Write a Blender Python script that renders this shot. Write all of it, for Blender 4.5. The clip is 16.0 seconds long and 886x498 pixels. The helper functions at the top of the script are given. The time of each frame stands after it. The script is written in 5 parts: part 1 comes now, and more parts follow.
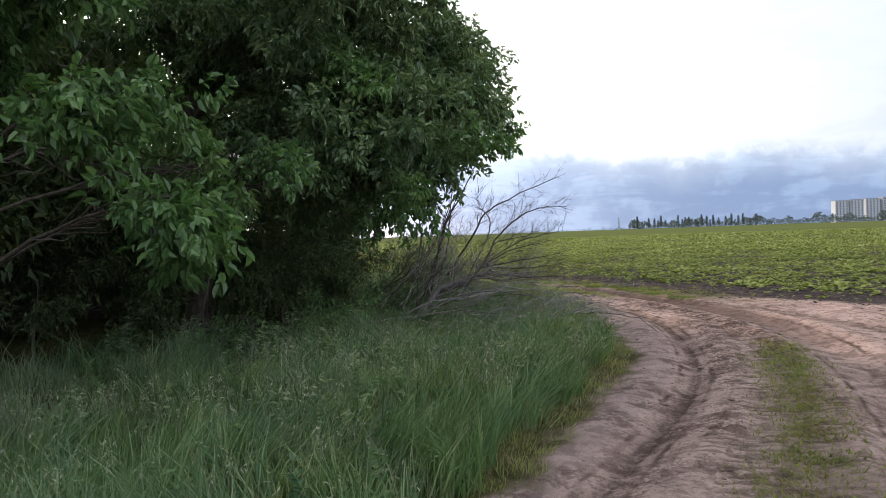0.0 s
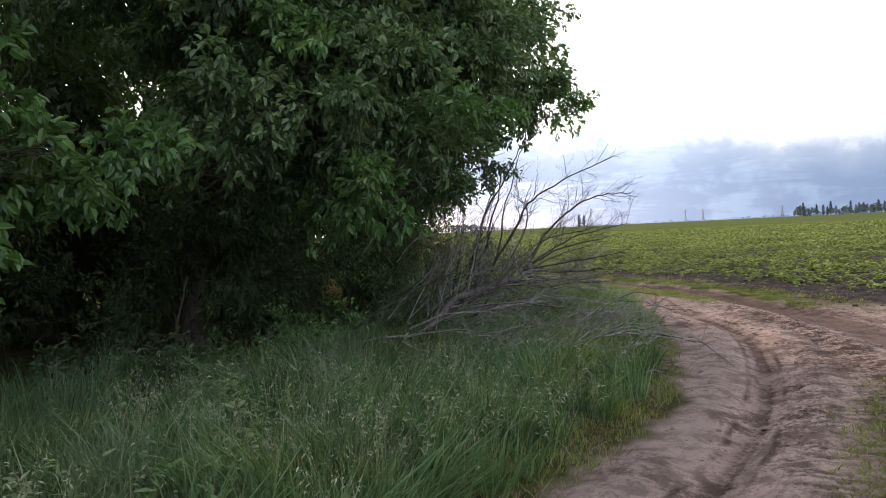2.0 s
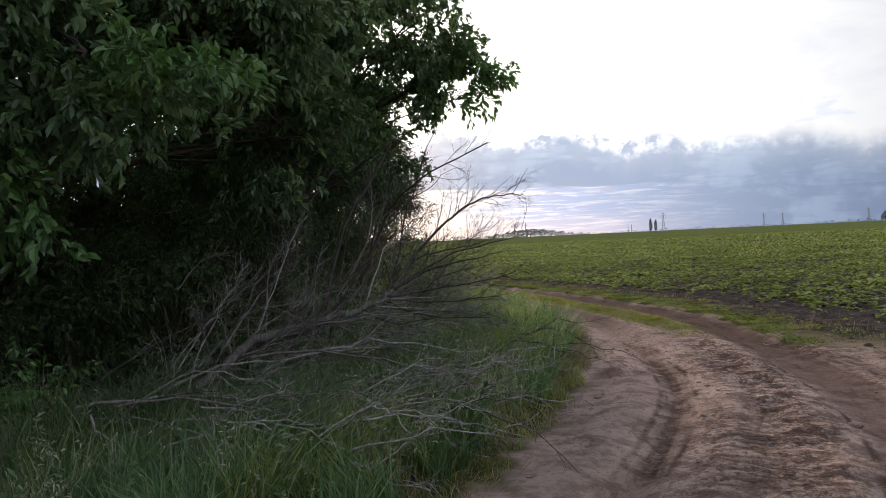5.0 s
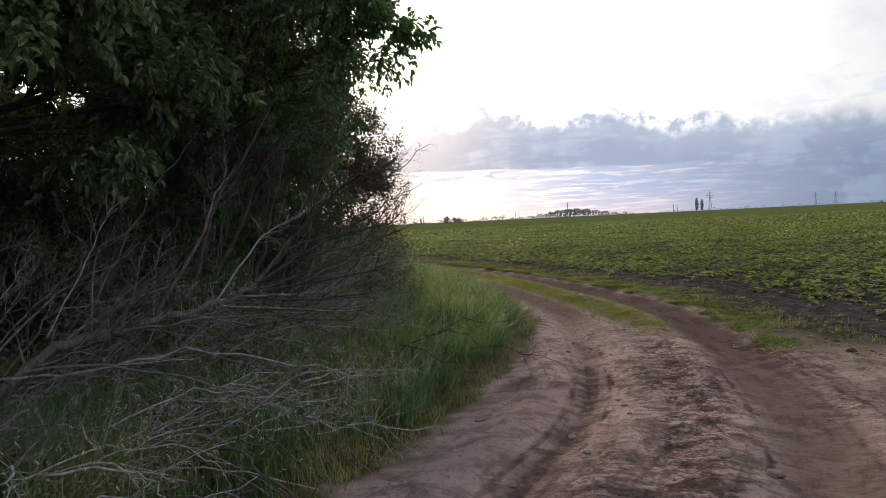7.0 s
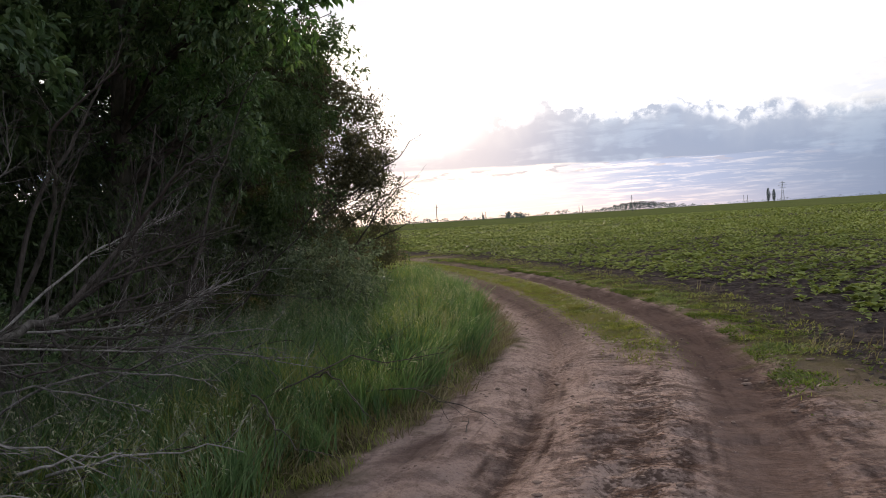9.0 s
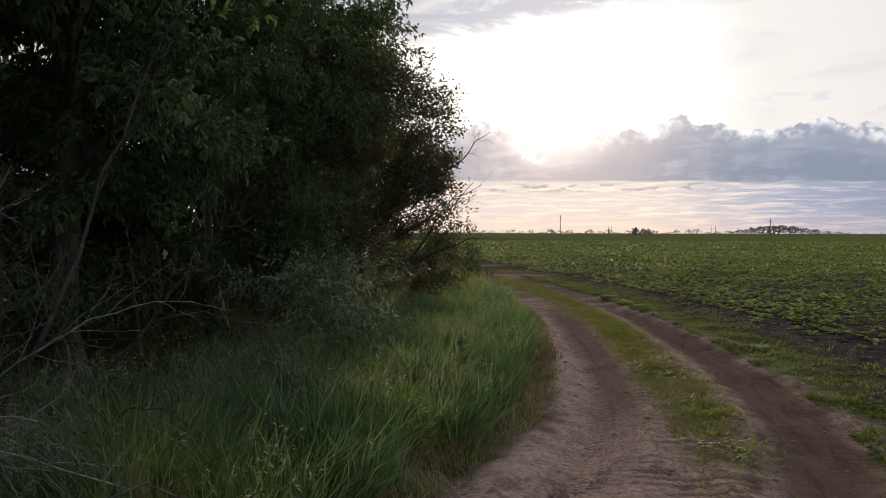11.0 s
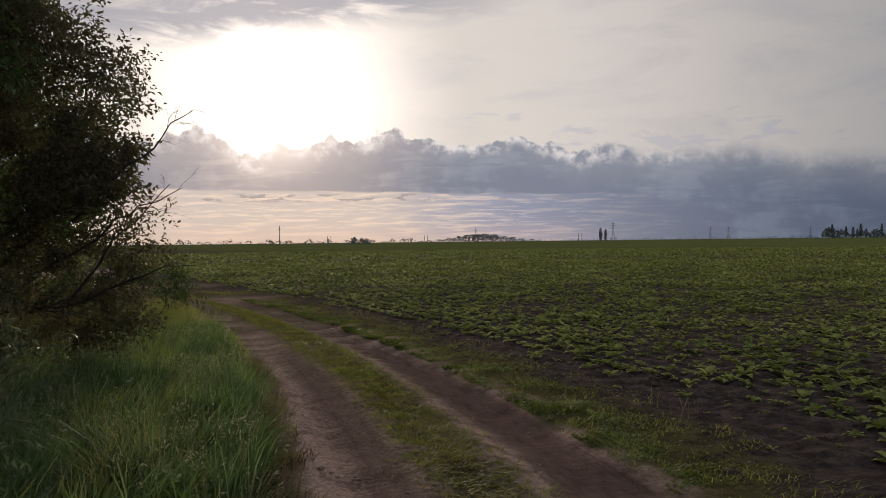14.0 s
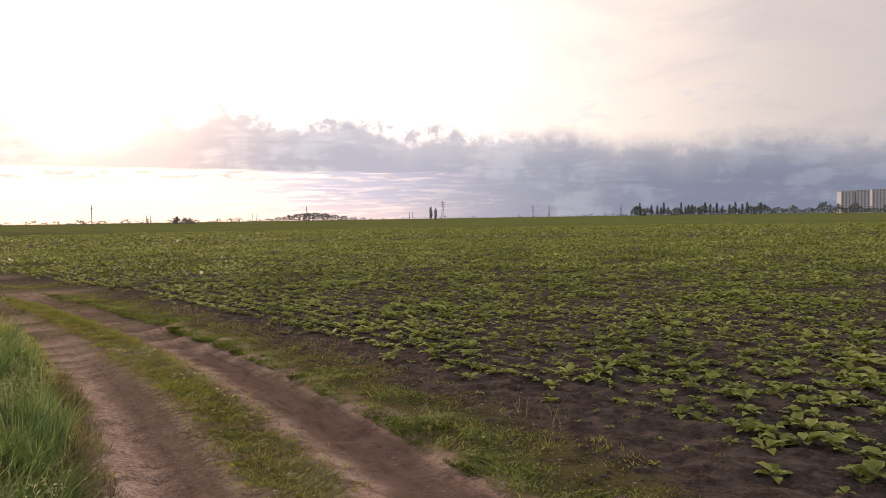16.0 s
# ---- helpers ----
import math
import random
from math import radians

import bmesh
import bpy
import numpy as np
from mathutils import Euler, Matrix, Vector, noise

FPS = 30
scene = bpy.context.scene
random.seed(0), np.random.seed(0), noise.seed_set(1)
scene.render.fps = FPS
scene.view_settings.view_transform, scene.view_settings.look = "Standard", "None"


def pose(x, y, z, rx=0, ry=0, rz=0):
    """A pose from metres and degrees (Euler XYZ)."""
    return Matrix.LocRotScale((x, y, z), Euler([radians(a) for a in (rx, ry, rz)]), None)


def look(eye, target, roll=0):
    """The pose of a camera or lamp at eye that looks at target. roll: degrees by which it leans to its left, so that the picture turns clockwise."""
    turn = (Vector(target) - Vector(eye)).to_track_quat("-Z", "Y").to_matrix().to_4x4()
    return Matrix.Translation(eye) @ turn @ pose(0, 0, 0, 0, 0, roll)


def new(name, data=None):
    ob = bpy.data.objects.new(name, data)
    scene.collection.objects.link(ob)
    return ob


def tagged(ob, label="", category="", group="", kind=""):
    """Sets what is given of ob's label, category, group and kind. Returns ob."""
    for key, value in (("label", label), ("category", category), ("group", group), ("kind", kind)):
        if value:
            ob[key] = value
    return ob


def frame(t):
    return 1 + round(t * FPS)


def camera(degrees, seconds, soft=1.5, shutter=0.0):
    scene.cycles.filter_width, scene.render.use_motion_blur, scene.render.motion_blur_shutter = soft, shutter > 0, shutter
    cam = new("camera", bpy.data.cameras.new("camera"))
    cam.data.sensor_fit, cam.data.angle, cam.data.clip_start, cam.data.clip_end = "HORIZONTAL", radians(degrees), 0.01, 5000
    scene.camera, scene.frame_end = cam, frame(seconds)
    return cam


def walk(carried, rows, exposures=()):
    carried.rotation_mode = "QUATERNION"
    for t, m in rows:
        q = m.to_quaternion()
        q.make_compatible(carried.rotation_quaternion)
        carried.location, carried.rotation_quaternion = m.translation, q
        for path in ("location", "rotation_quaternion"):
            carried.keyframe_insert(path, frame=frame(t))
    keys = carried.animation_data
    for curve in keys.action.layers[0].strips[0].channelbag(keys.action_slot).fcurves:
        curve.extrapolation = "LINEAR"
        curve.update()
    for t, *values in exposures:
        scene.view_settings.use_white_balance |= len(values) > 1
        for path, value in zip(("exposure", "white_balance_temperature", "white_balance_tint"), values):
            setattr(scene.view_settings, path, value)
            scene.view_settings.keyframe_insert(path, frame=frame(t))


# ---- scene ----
cam = camera(60.4, 16.0, soft=0.6)
PATH = [
    (0, (0.710, 0.857, 1.659), (0.517, 10.854, 1.480), -2.03),
    (0.5, (1.158, 1.613, 1.608), (0.328, 11.578, 1.461), -2.66),
    (1, (1.605, 2.243, 1.609), (0.626, 12.190, 1.322), -2.90),
    (1.5, (2.046, 2.914, 1.640), (0.150, 12.730, 1.408), -3.04),
    (2, (2.399, 3.532, 1.664), (0.288, 13.304, 1.449), -2.71),
    (2.5, (2.854, 4.165, 1.682), (0.758, 13.941, 1.488), -2.38),
    (3, (3.135, 4.733, 1.678), (1.113, 14.524, 1.475), -1.65),
    (3.5, (3.499, 5.376, 1.702), (1.567, 15.185, 1.476), -1.31),
    (4, (3.799, 6.040, 1.691), (1.573, 15.788, 1.528), -1.90),
    (6.5, (5.244, 8.434, 1.636), (1.703, 17.784, 1.408), -2.61),
    (7, (5.481, 8.986, 1.636), (1.946, 18.333, 1.286), -2.70),
    (7.5, (5.664, 9.587, 1.619), (2.108, 18.926, 1.242), -2.77),
    (8, (5.829, 10.188, 1.617), (2.167, 19.483, 1.174), -3.16),
    (8.5, (5.994, 10.850, 1.631), (1.802, 19.921, 1.243), -3.26),
    (8.7, (6.056, 11.069, 1.618), (1.828, 20.123, 1.249), -3.40),
    (10.8, (5.876, 14.073, 1.721), (0.262, 22.340, 1.348), -1.13),
    (11, (5.803, 14.343, 1.730), (0.113, 22.564, 1.517), 0.12),
    (11.5, (5.797, 14.625, 1.761), (0.101, 22.842, 1.572), 0.09),
    (12, (5.804, 14.800, 1.806), (0.621, 23.351, 1.672), 0.06),
    (12.5, (5.804, 14.837, 1.806), (0.932, 23.569, 1.682), -0.03),
    (13, (5.732, 14.980, 1.802), (1.196, 23.891, 1.672), 0.05),
    (13.5, (4.700, 16.300, 1.820), (1.182, 25.660, 1.732), -0.42),
    (14, (3.900, 17.700, 1.900), (1.515, 27.411, 1.802), -0.63),
    (14.5, (3.600, 18.300, 2.000), (1.950, 28.162, 1.861), -1.15),
    (15, (3.500, 18.450, 2.080), (2.455, 28.394, 1.911), -1.46),
    (15.5, (3.500, 18.550, 2.100), (2.942, 28.530, 1.798), -1.15),
    (16, (3.500, 18.600, 2.120), (3.291, 28.590, 1.713), -0.89),
]
walk(cam, [(t, look(eye, target, roll)) for t, eye, target, roll in PATH],
     exposures=[(0, 0.98, 6500, 10), (0.5, 1.16, 6500, 10), (1.5, 1.06, 6500, 10), (2.5, 0.68, 6500, 10), (3.5, 0.38, 6500, 10), (4, 0.34, 6500, 10), (6.3, 0.12, 6500, 10), (7, 0.1, 6500, 10), (8.5, 0.14, 6600, 11),
                (11, -0.45, 6600, 11), (12.5, -0.70, 6650, 12), (13.5, -0.8, 6900, 13), (14.5, -0.95, 7100, 15), (15, -0.5, 7500, 17), (15.5, 0.1, 7900, 20), (16, 0.28, 8100, 21)])

# ---- world and sun ----
SUN_AZ, SUN_EL = 26.3, 10.1          # degrees to the left of +y, and above the horizon


def sun_direction():
    a, e = radians(SUN_AZ), radians(SUN_EL)
    return Vector((-math.sin(a) * math.cos(e), math.cos(a) * math.cos(e), math.sin(e)))


class Nodes:
    """A short hand for writing node trees."""

    def __init__(self, tree):
        self.tree, self.n, self.l = tree, tree.nodes, tree.links

    def add(self, kind, **props):
        node = self.n.new(kind)
        for k, v in props.items():
            setattr(node, k, v)
        return node

    def put(self, socket, value):
        if isinstance(value, bpy.types.NodeSocket):
            self.l.new(value, socket)
        elif isinstance(value, (tuple, list)) and len(value) == 3 and socket.type == "RGBA":
            socket.default_value = (*value, 1)
        else:
            socket.default_value = value

    def math(self, op, a, b=0.0, c=0.0, clamp=False):
        node = self.add("ShaderNodeMath", operation=op, use_clamp=clamp)
        for i, v in enumerate((a, b, c)):
            self.put(node.inputs[i], v)
        return node.outputs[0]

    def mix(self, f, a, b, blend="MIX"):
        node = self.add("ShaderNodeMix", data_type="RGBA", blend_type=blend)
        self.put(node.inputs["Factor"], f)
        self.put(node.inputs[6], a)
        self.put(node.inputs[7], b)
        return node.outputs[2]

    def step(self, x, lo, hi, a=0.0, b=1.0):
        node = self.add("ShaderNodeMapRange", interpolation_type="SMOOTHSTEP")
        for i, v in enumerate((x, lo, hi, a, b)):
            self.put(node.inputs[i], v)
        return node.outputs[0]

    def noise(self, vec, scale, detail=4.0, rough=0.55, warp=0.0):
        node = self.add("ShaderNodeTexNoise")
        if vec is not None:
            self.put(node.inputs["Vector"], vec)
        node.inputs["Scale"].default_value, node.inputs["Detail"].default_value = scale, detail
        node.inputs["Roughness"].default_value, node.inputs["Distortion"].default_value = rough, warp
        return node.outputs["Fac"]

    def vec(self, x, y, z=0.0):
        node = self.add("ShaderNodeCombineXYZ")
        for i, v in enumerate((x, y, z)):
            self.put(node.inputs[i], v)
        return node.outputs[0]

    def ramp(self, f, stops):
        node = self.add("ShaderNodeValToRGB")
        el = node.color_ramp.elements
        while len(el) < len(stops):
            el.new(0.5)
        for e, (p, c) in zip(el, stops):
            e.position, e.color = p, (*c, 1)
        self.put(node.inputs[0], f)
        return node.outputs[0]


def build_world():
    world = bpy.data.worlds.new("evening_sky")
    scene.world = world
    world.use_nodes = True
    world.node_tree.nodes.clear()
    k = Nodes(world.node_tree)
    co = k.add("ShaderNodeTexCoord").outputs["Generated"]
    sep = k.add("ShaderNodeSeparateXYZ")
    k.put(sep.inputs[0], co)
    x, y, z = sep.outputs
    az = k.math("MULTIPLY", k.math("ARCTAN2", k.math("MULTIPLY", x, -1.0), y), 57.2958)
    el = k.math("MULTIPLY", k.math("ARCSINE", z), 57.2958)
    sky = k.add("ShaderNodeTexSky", sky_type="NISHITA", sun_disc=False, sun_elevation=radians(SUN_EL), sun_rotation=radians(-SUN_AZ))
    clear = k.mix(1.0, sky.outputs[0], (0.1, 0.1, 0.1), "MULTIPLY")
    # angle from the sun
    d = sun_direction()
    dot = k.add("ShaderNodeVectorMath", operation="DOT_PRODUCT")
    k.put(dot.inputs[0], co)
    dot.inputs[1].default_value = d
    off = k.math("MULTIPLY", k.math("ARCCOSINE", k.math("MINIMUM", dot.outputs["Value"], 1.0)), 57.2958)
    near = k.step(off, 2.0, 15.0, 1.0, 0.0)
    wide = k.step(off, 14.0, 56.0, 1.0, 0.0)
    behind = k.step(off, 58.0, 100.0)
    # high thin cloud, brightest round the sun
    wisps = k.noise(k.vec(k.math("MULTIPLY", az, 0.05), k.math("MULTIPLY", el, 0.16)), 1.6, 6, 0.6, 0.6)
    veil = k.mix(wide, k.mix(behind, (0.475, 0.505, 0.56), (0.80, 0.86, 0.97)), (1.28, 1.24, 1.20))
    veil = k.mix(k.step(wisps, 0.45, 0.68, 0.0, 0.6), veil, k.mix(wide, (0.40, 0.44, 0.52), (1.02, 1.02, 1.08)))
    veil = k.mix(k.math("MULTIPLY", near, 0.85), veil, (3.0, 2.8, 2.6))
    # the sheet of cloud over the sun's gap
    sheet = k.noise(k.vec(k.math("MULTIPLY", az, 0.07), k.math("MULTIPLY", el, 0.3)), 1.3, 7, 0.6, 0.8)
    sheet_low = k.math("ADD", 16.4, k.math("MULTIPLY", k.math("SUBTRACT", sheet, 0.5), 7.0))
    sheet_low = k.math("SUBTRACT", sheet_low, k.step(az, 16.0, 36.0, 0.0, 2.4))
    over = k.math("MULTIPLY", k.step(k.math("SUBTRACT", el, sheet_low), -0.6, 1.0), k.step(az, 4.0, 18.0))
    over = k.math("MULTIPLY", over, k.step(sheet, 0.30, 0.52))
    over = k.math("MULTIPLY", over, k.step(el, 21.0, 32.0, 0.85, 0.25))
    veil = k.mix(over, veil, (0.66, 0.69, 0.82))
    # pale band along the horizon with peach streaks
    streak = k.noise(k.vec(k.math("MULTIPLY", az, 0.11), k.math("MULTIPLY", el, 1.5)), 2.6, 8, 0.66, 0.5)
    warm = k.step(az, -10.0, 16.0)
    cream = k.step(k.math("ADD", az, k.math("MULTIPLY", k.math("SUBTRACT", streak, 0.5), 14.0)), 8.0, 20.0)
    band = k.mix(cream, k.mix(warm, (0.26, 0.34, 0.52), (0.52, 0.60, 0.84)), (1.02, 0.95, 0.95))
    light = k.mix(cream, k.mix(warm, (0.50, 0.56, 0.70), (0.92, 0.88, 0.98)), (1.45, 1.22, 1.06))
    band = k.mix(k.step(streak, 0.46, 0.64), band, light)
    band = k.mix(k.step(el, 0.0, 2.0, k.math("MULTIPLY", warm, 0.4), 0.0), band, (1.15, 0.86, 0.74))
    # the long cloud bank: flat underside, heaped top
    bumps = k.noise(k.vec(k.math("MULTIPLY", az, 0.2), 3.1), 1.0, 2, 0.5)
    shade_warp = k.noise(k.vec(az, el), 0.9, 5, 0.6)
    puffs = None
    for scale, share in ((0.2, 0.5), (0.55, 0.3), (1.4, 0.2)):
        cell = k.add("ShaderNodeTexVoronoi", feature="SMOOTH_F1")
        cell.inputs["Scale"].default_value, cell.inputs["Smoothness"].default_value = scale, 0.25
        k.put(cell.inputs["Vector"], k.vec(k.math("ADD", az, k.math("MULTIPLY", shade_warp, 1.2)), k.math("MULTIPLY", el, 0.75), scale * 9.0))
        heap = k.math("MULTIPLY", k.math("SUBTRACT", 1.0, cell.outputs["Distance"]), share)
        puffs = heap if puffs is None else k.math("ADD", puffs, heap)
    top = k.math("ADD", k.step(az, -22.0, 20.0, 5.3, 8.1), k.math("MULTIPLY", k.math("SUBTRACT", bumps, 0.5), 2.6))
    top = k.math("ADD", top, k.math("MULTIPLY", k.math("SUBTRACT", puffs, 0.58), k.step(az, -6.0, 10.0, 1.1, 3.4)))
    top = k.math("SUBTRACT", top, k.step(k.math("ABSOLUTE", k.math("SUBTRACT", az, 28.0)), 0.6, 2.4, 1.3, 0.0))
    frayed = k.noise(k.vec(az, k.math("MULTIPLY", el, 0.8), 2.0), 0.8, 6, 0.58)
    top = k.math("ADD", top, k.math("MULTIPLY", k.math("SUBTRACT", frayed, 0.5), 0.8))
    below = k.math("SUBTRACT", top, el)
    bank = k.step(below, k.step(az, -8.0, 6.0, -0.9, -0.06), k.step(az, -8.0, 6.0, 1.1, 0.14))
    foot = k.math("ADD", k.step(az, 0.0, 30.0, 3.45, 3.9), k.math("MULTIPLY", k.math("SUBTRACT", streak, 0.5), 0.3))
    lower = k.math("MULTIPLY", k.step(k.math("SUBTRACT", foot, el), -0.08, 0.12), k.step(az, -6.0, 8.0))
    shade = k.noise(k.vec(k.math("MULTIPLY", az, 0.12), k.math("MULTIPLY", el, 0.55), 4.0), 1.5, 6, 0.6, 0.4)
    grey = k.mix(k.step(off, 2.0, 15.0), (0.82, 0.75, 0.80), (0.325, 0.40, 0.57))
    grey = k.mix(k.step(off, 20.0, 46.0), grey, (0.145, 0.205, 0.335))
    grey = k.mix(k.step(k.math("ADD", k.math("MULTIPLY", shade, 0.6), k.math("MULTIPLY", puffs, 0.4)), 0.48, 0.62, 0.0, 0.85), grey, k.mix(1.0, grey, (1.38, 1.35, 1.25), "MULTIPLY"))
    grey = k.mix(k.step(below, 0.0, 3.2, 0.55, 0.0), grey, k.mix(1.0, k.mix(0.35, grey, (0.5, 0.5, 0.5)), (1.55, 1.5, 1.4), "MULTIPLY"))
    rim = k.math("MULTIPLY", k.math("MULTIPLY", k.step(below, 0.2, 1.3, 1.0, 0.0), k.step(az, -10.0, 4.0, 0.3, 1.0)), k.step(shade_warp, 0.4, 0.62))
    grey = k.mix(k.math("MULTIPLY", rim, 0.6), grey, k.mix(wide, (0.85, 0.87, 0.92), (1.9, 1.85, 1.85)))
    # loose heaps drifting over the bank
    loose = k.noise(k.vec(k.math("MULTIPLY", az, 0.28), k.math("MULTIPLY", el, 0.9), 6.3), 1.2, 5, 0.55, 0.2)
    loose = k.math("MULTIPLY", k.step(loose, 0.57, 0.68, 0.0, 0.6), k.math("MULTIPLY", k.step(el, 4.0, 6.0), k.step(el, 8.5, 11.0, 1.0, 0.0)))
    veil = k.mix(k.math("MULTIPLY", loose, k.step(off, 8.0, 16.0)), veil, k.mix(wide, (0.42, 0.48, 0.62), (0.95, 0.98, 1.12)))
    clouds = k.mix(bank, veil, grey)
    clouds = k.mix(lower, clouds, band)
    # small dark shreds below the bank
    shred = k.noise(k.vec(k.math("MULTIPLY", az, 0.32), k.math("MULTIPLY", el, 1.6), 8.0), 1.6, 4, 0.55)
    shred = k.math("MULTIPLY", k.step(shred, 0.55, 0.62), k.math("MULTIPLY", k.step(el, 2.9, 3.2), k.step(el, 3.5, 3.7, 1.0, 0.0)))
    clouds = k.mix(k.math("MULTIPLY", shred, k.math("MULTIPLY", warm, 0.8)), clouds, (0.55, 0.52, 0.60))
    # the sun's own glow through the veil
    glow = k.step(off, 0.3, 2.6, 1.0, 0.0)
    clouds = k.mix(k.math("MULTIPLY", glow, k.math("SUBTRACT", 1.0, k.math("MULTIPLY", bank, 0.8))), clouds, (12.0, 10.0, 8.0))
    clouds = k.mix(k.math("MULTIPLY", k.step(off, 1.0, 6.5, 0.7, 0.0), k.step(el, 3.2, 5.5)), clouds, (2.6, 2.35, 2.2))
    color = k.mix(0.97, clear, clouds)
    # haze under the horizon
    color = k.mix(k.step(el, -1.5, -0.3, 1.0, 0.0), color, (0.22, 0.22, 0.20))
    bg = k.add("ShaderNodeBackground")
    k.put(bg.inputs["Color"], color)
    bg.inputs["Strength"].default_value = 1.0
    out = k.add("ShaderNodeOutputWorld")
    k.l.new(bg.outputs[0], out.inputs["Surface"])


build_world()
sun_data = bpy.data.lights.new("sun", "SUN")
sun_data.energy, sun_data.angle, sun_data.color = 3.6, radians(3), (1.0, 0.84, 0.68)
sun = new("sun", sun_data)
sun.matrix_world = look(sun_direction() * 80, (0, 0, 0))


# ---- materials ----
def material(name):
    m = bpy.data.materials.new(name)
    m.use_nodes = True
    m.node_tree.nodes.clear()
    k = Nodes(m.node_tree)
    return m, k


def finish(k, color, rough=0.8, bump=None, strength=0.3, distance=0.02, spec=0.3, sheer=0.0, glow=None, metal=0.0):
    p = k.add("ShaderNodeBsdfPrincipled")
    k.put(p.inputs["Base Color"], color)
    k.put(p.inputs["Roughness"], rough)
    p.inputs["Specular IOR Level"].default_value = spec
    p.inputs["Metallic"].default_value = metal
    if bump is not None:
        b = k.add("ShaderNodeBump")
        b.inputs["Strength"].default_value, b.inputs["Distance"].default_value = strength, distance
        k.put(b.inputs["Height"], bump)
        k.l.new(b.outputs[0], p.inputs["Normal"])
    out = k.add("ShaderNodeOutputMaterial")
    surface = p.outputs[0]
    if sheer:
        t = k.add("ShaderNodeBsdfTranslucent")
        k.put(t.inputs["Color"], glow if glow is not None else color)
        mixer = k.add("ShaderNodeMixShader")
        mixer.inputs[0].default_value = sheer
        k.l.new(surface, mixer.inputs[1])
        k.l.new(t.outputs[0], mixer.inputs[2])
        surface = mixer.outputs[0]
    k.l.new(surface, out.inputs["Surface"])


def leafy(name, dark, mid, light, rough=0.6, spec=0.12, sheer=0.35, scale=1.5, faded=None, drift=1.3):
    """Leaves or blades: every one has a tint of its own, with paler drifts."""
    m, k = material(name)
    pos = k.add("ShaderNodeNewGeometry")
    rand = pos.outputs["Random Per Island"]
    patch = k.noise(pos.outputs["Position"], scale, 3)
    f = k.math("ADD", k.math("MULTIPLY", rand, 0.6), k.math("MULTIPLY", k.math("SUBTRACT", patch, 0.38 + 0.06 * (drift - 1.3)), drift), clamp=True)
    color = k.ramp(f, [(0.0, dark), (0.5, mid), (1.0, light)])
    if faded:
        old = k.step(k.math("ADD", k.noise(pos.outputs["Position"], 0.9, 5, 0.65), k.math("MULTIPLY", k.math("FRACT", k.math("MULTIPLY", rand, 17.0)), 0.22)), 0.56, 0.76, 0.0, 0.85)
        color = k.mix(old, color, faded)
    glow = k.mix(1.0, color, (1.35, 1.4, 0.85), "MULTIPLY")
    finish(k, color, rough, spec=spec, sheer=sheer, glow=glow)
    return m


def bark(name, dark, light, scale=14.0):
    m, k = material(name)
    tc = k.add("ShaderNodeTexCoord").outputs["Object"]
    mp = k.add("ShaderNodeMapping")
    mp.inputs["Scale"].default_value = (1, 1, 0.25)
    k.put(mp.inputs[0], tc)
    n = k.noise(mp.outputs[0], scale, 6, 0.65, 0.5)
    patch = k.noise(tc, 1.3, 3)
    color = k.mix(k.step(n, 0.3, 0.7), dark, light)
    color = k.mix(k.step(patch, 0.5, 0.75, 0.0, 0.4), color, (0.10, 0.11, 0.07))
    finish(k, color, 0.9, n, 0.6, 0.02, spec=0.15)
    return m


def plain(name, a, b, scale=3.0, rough=0.8, spec=0.3, metal=0.0):
    m, k = material(name)
    n = k.noise(k.add("ShaderNodeTexCoord").outputs["Object"], scale, 5, 0.6)
    finish(k, k.mix(n, a, b), rough, n, 0.2, 0.01, spec, metal=metal)
    return m


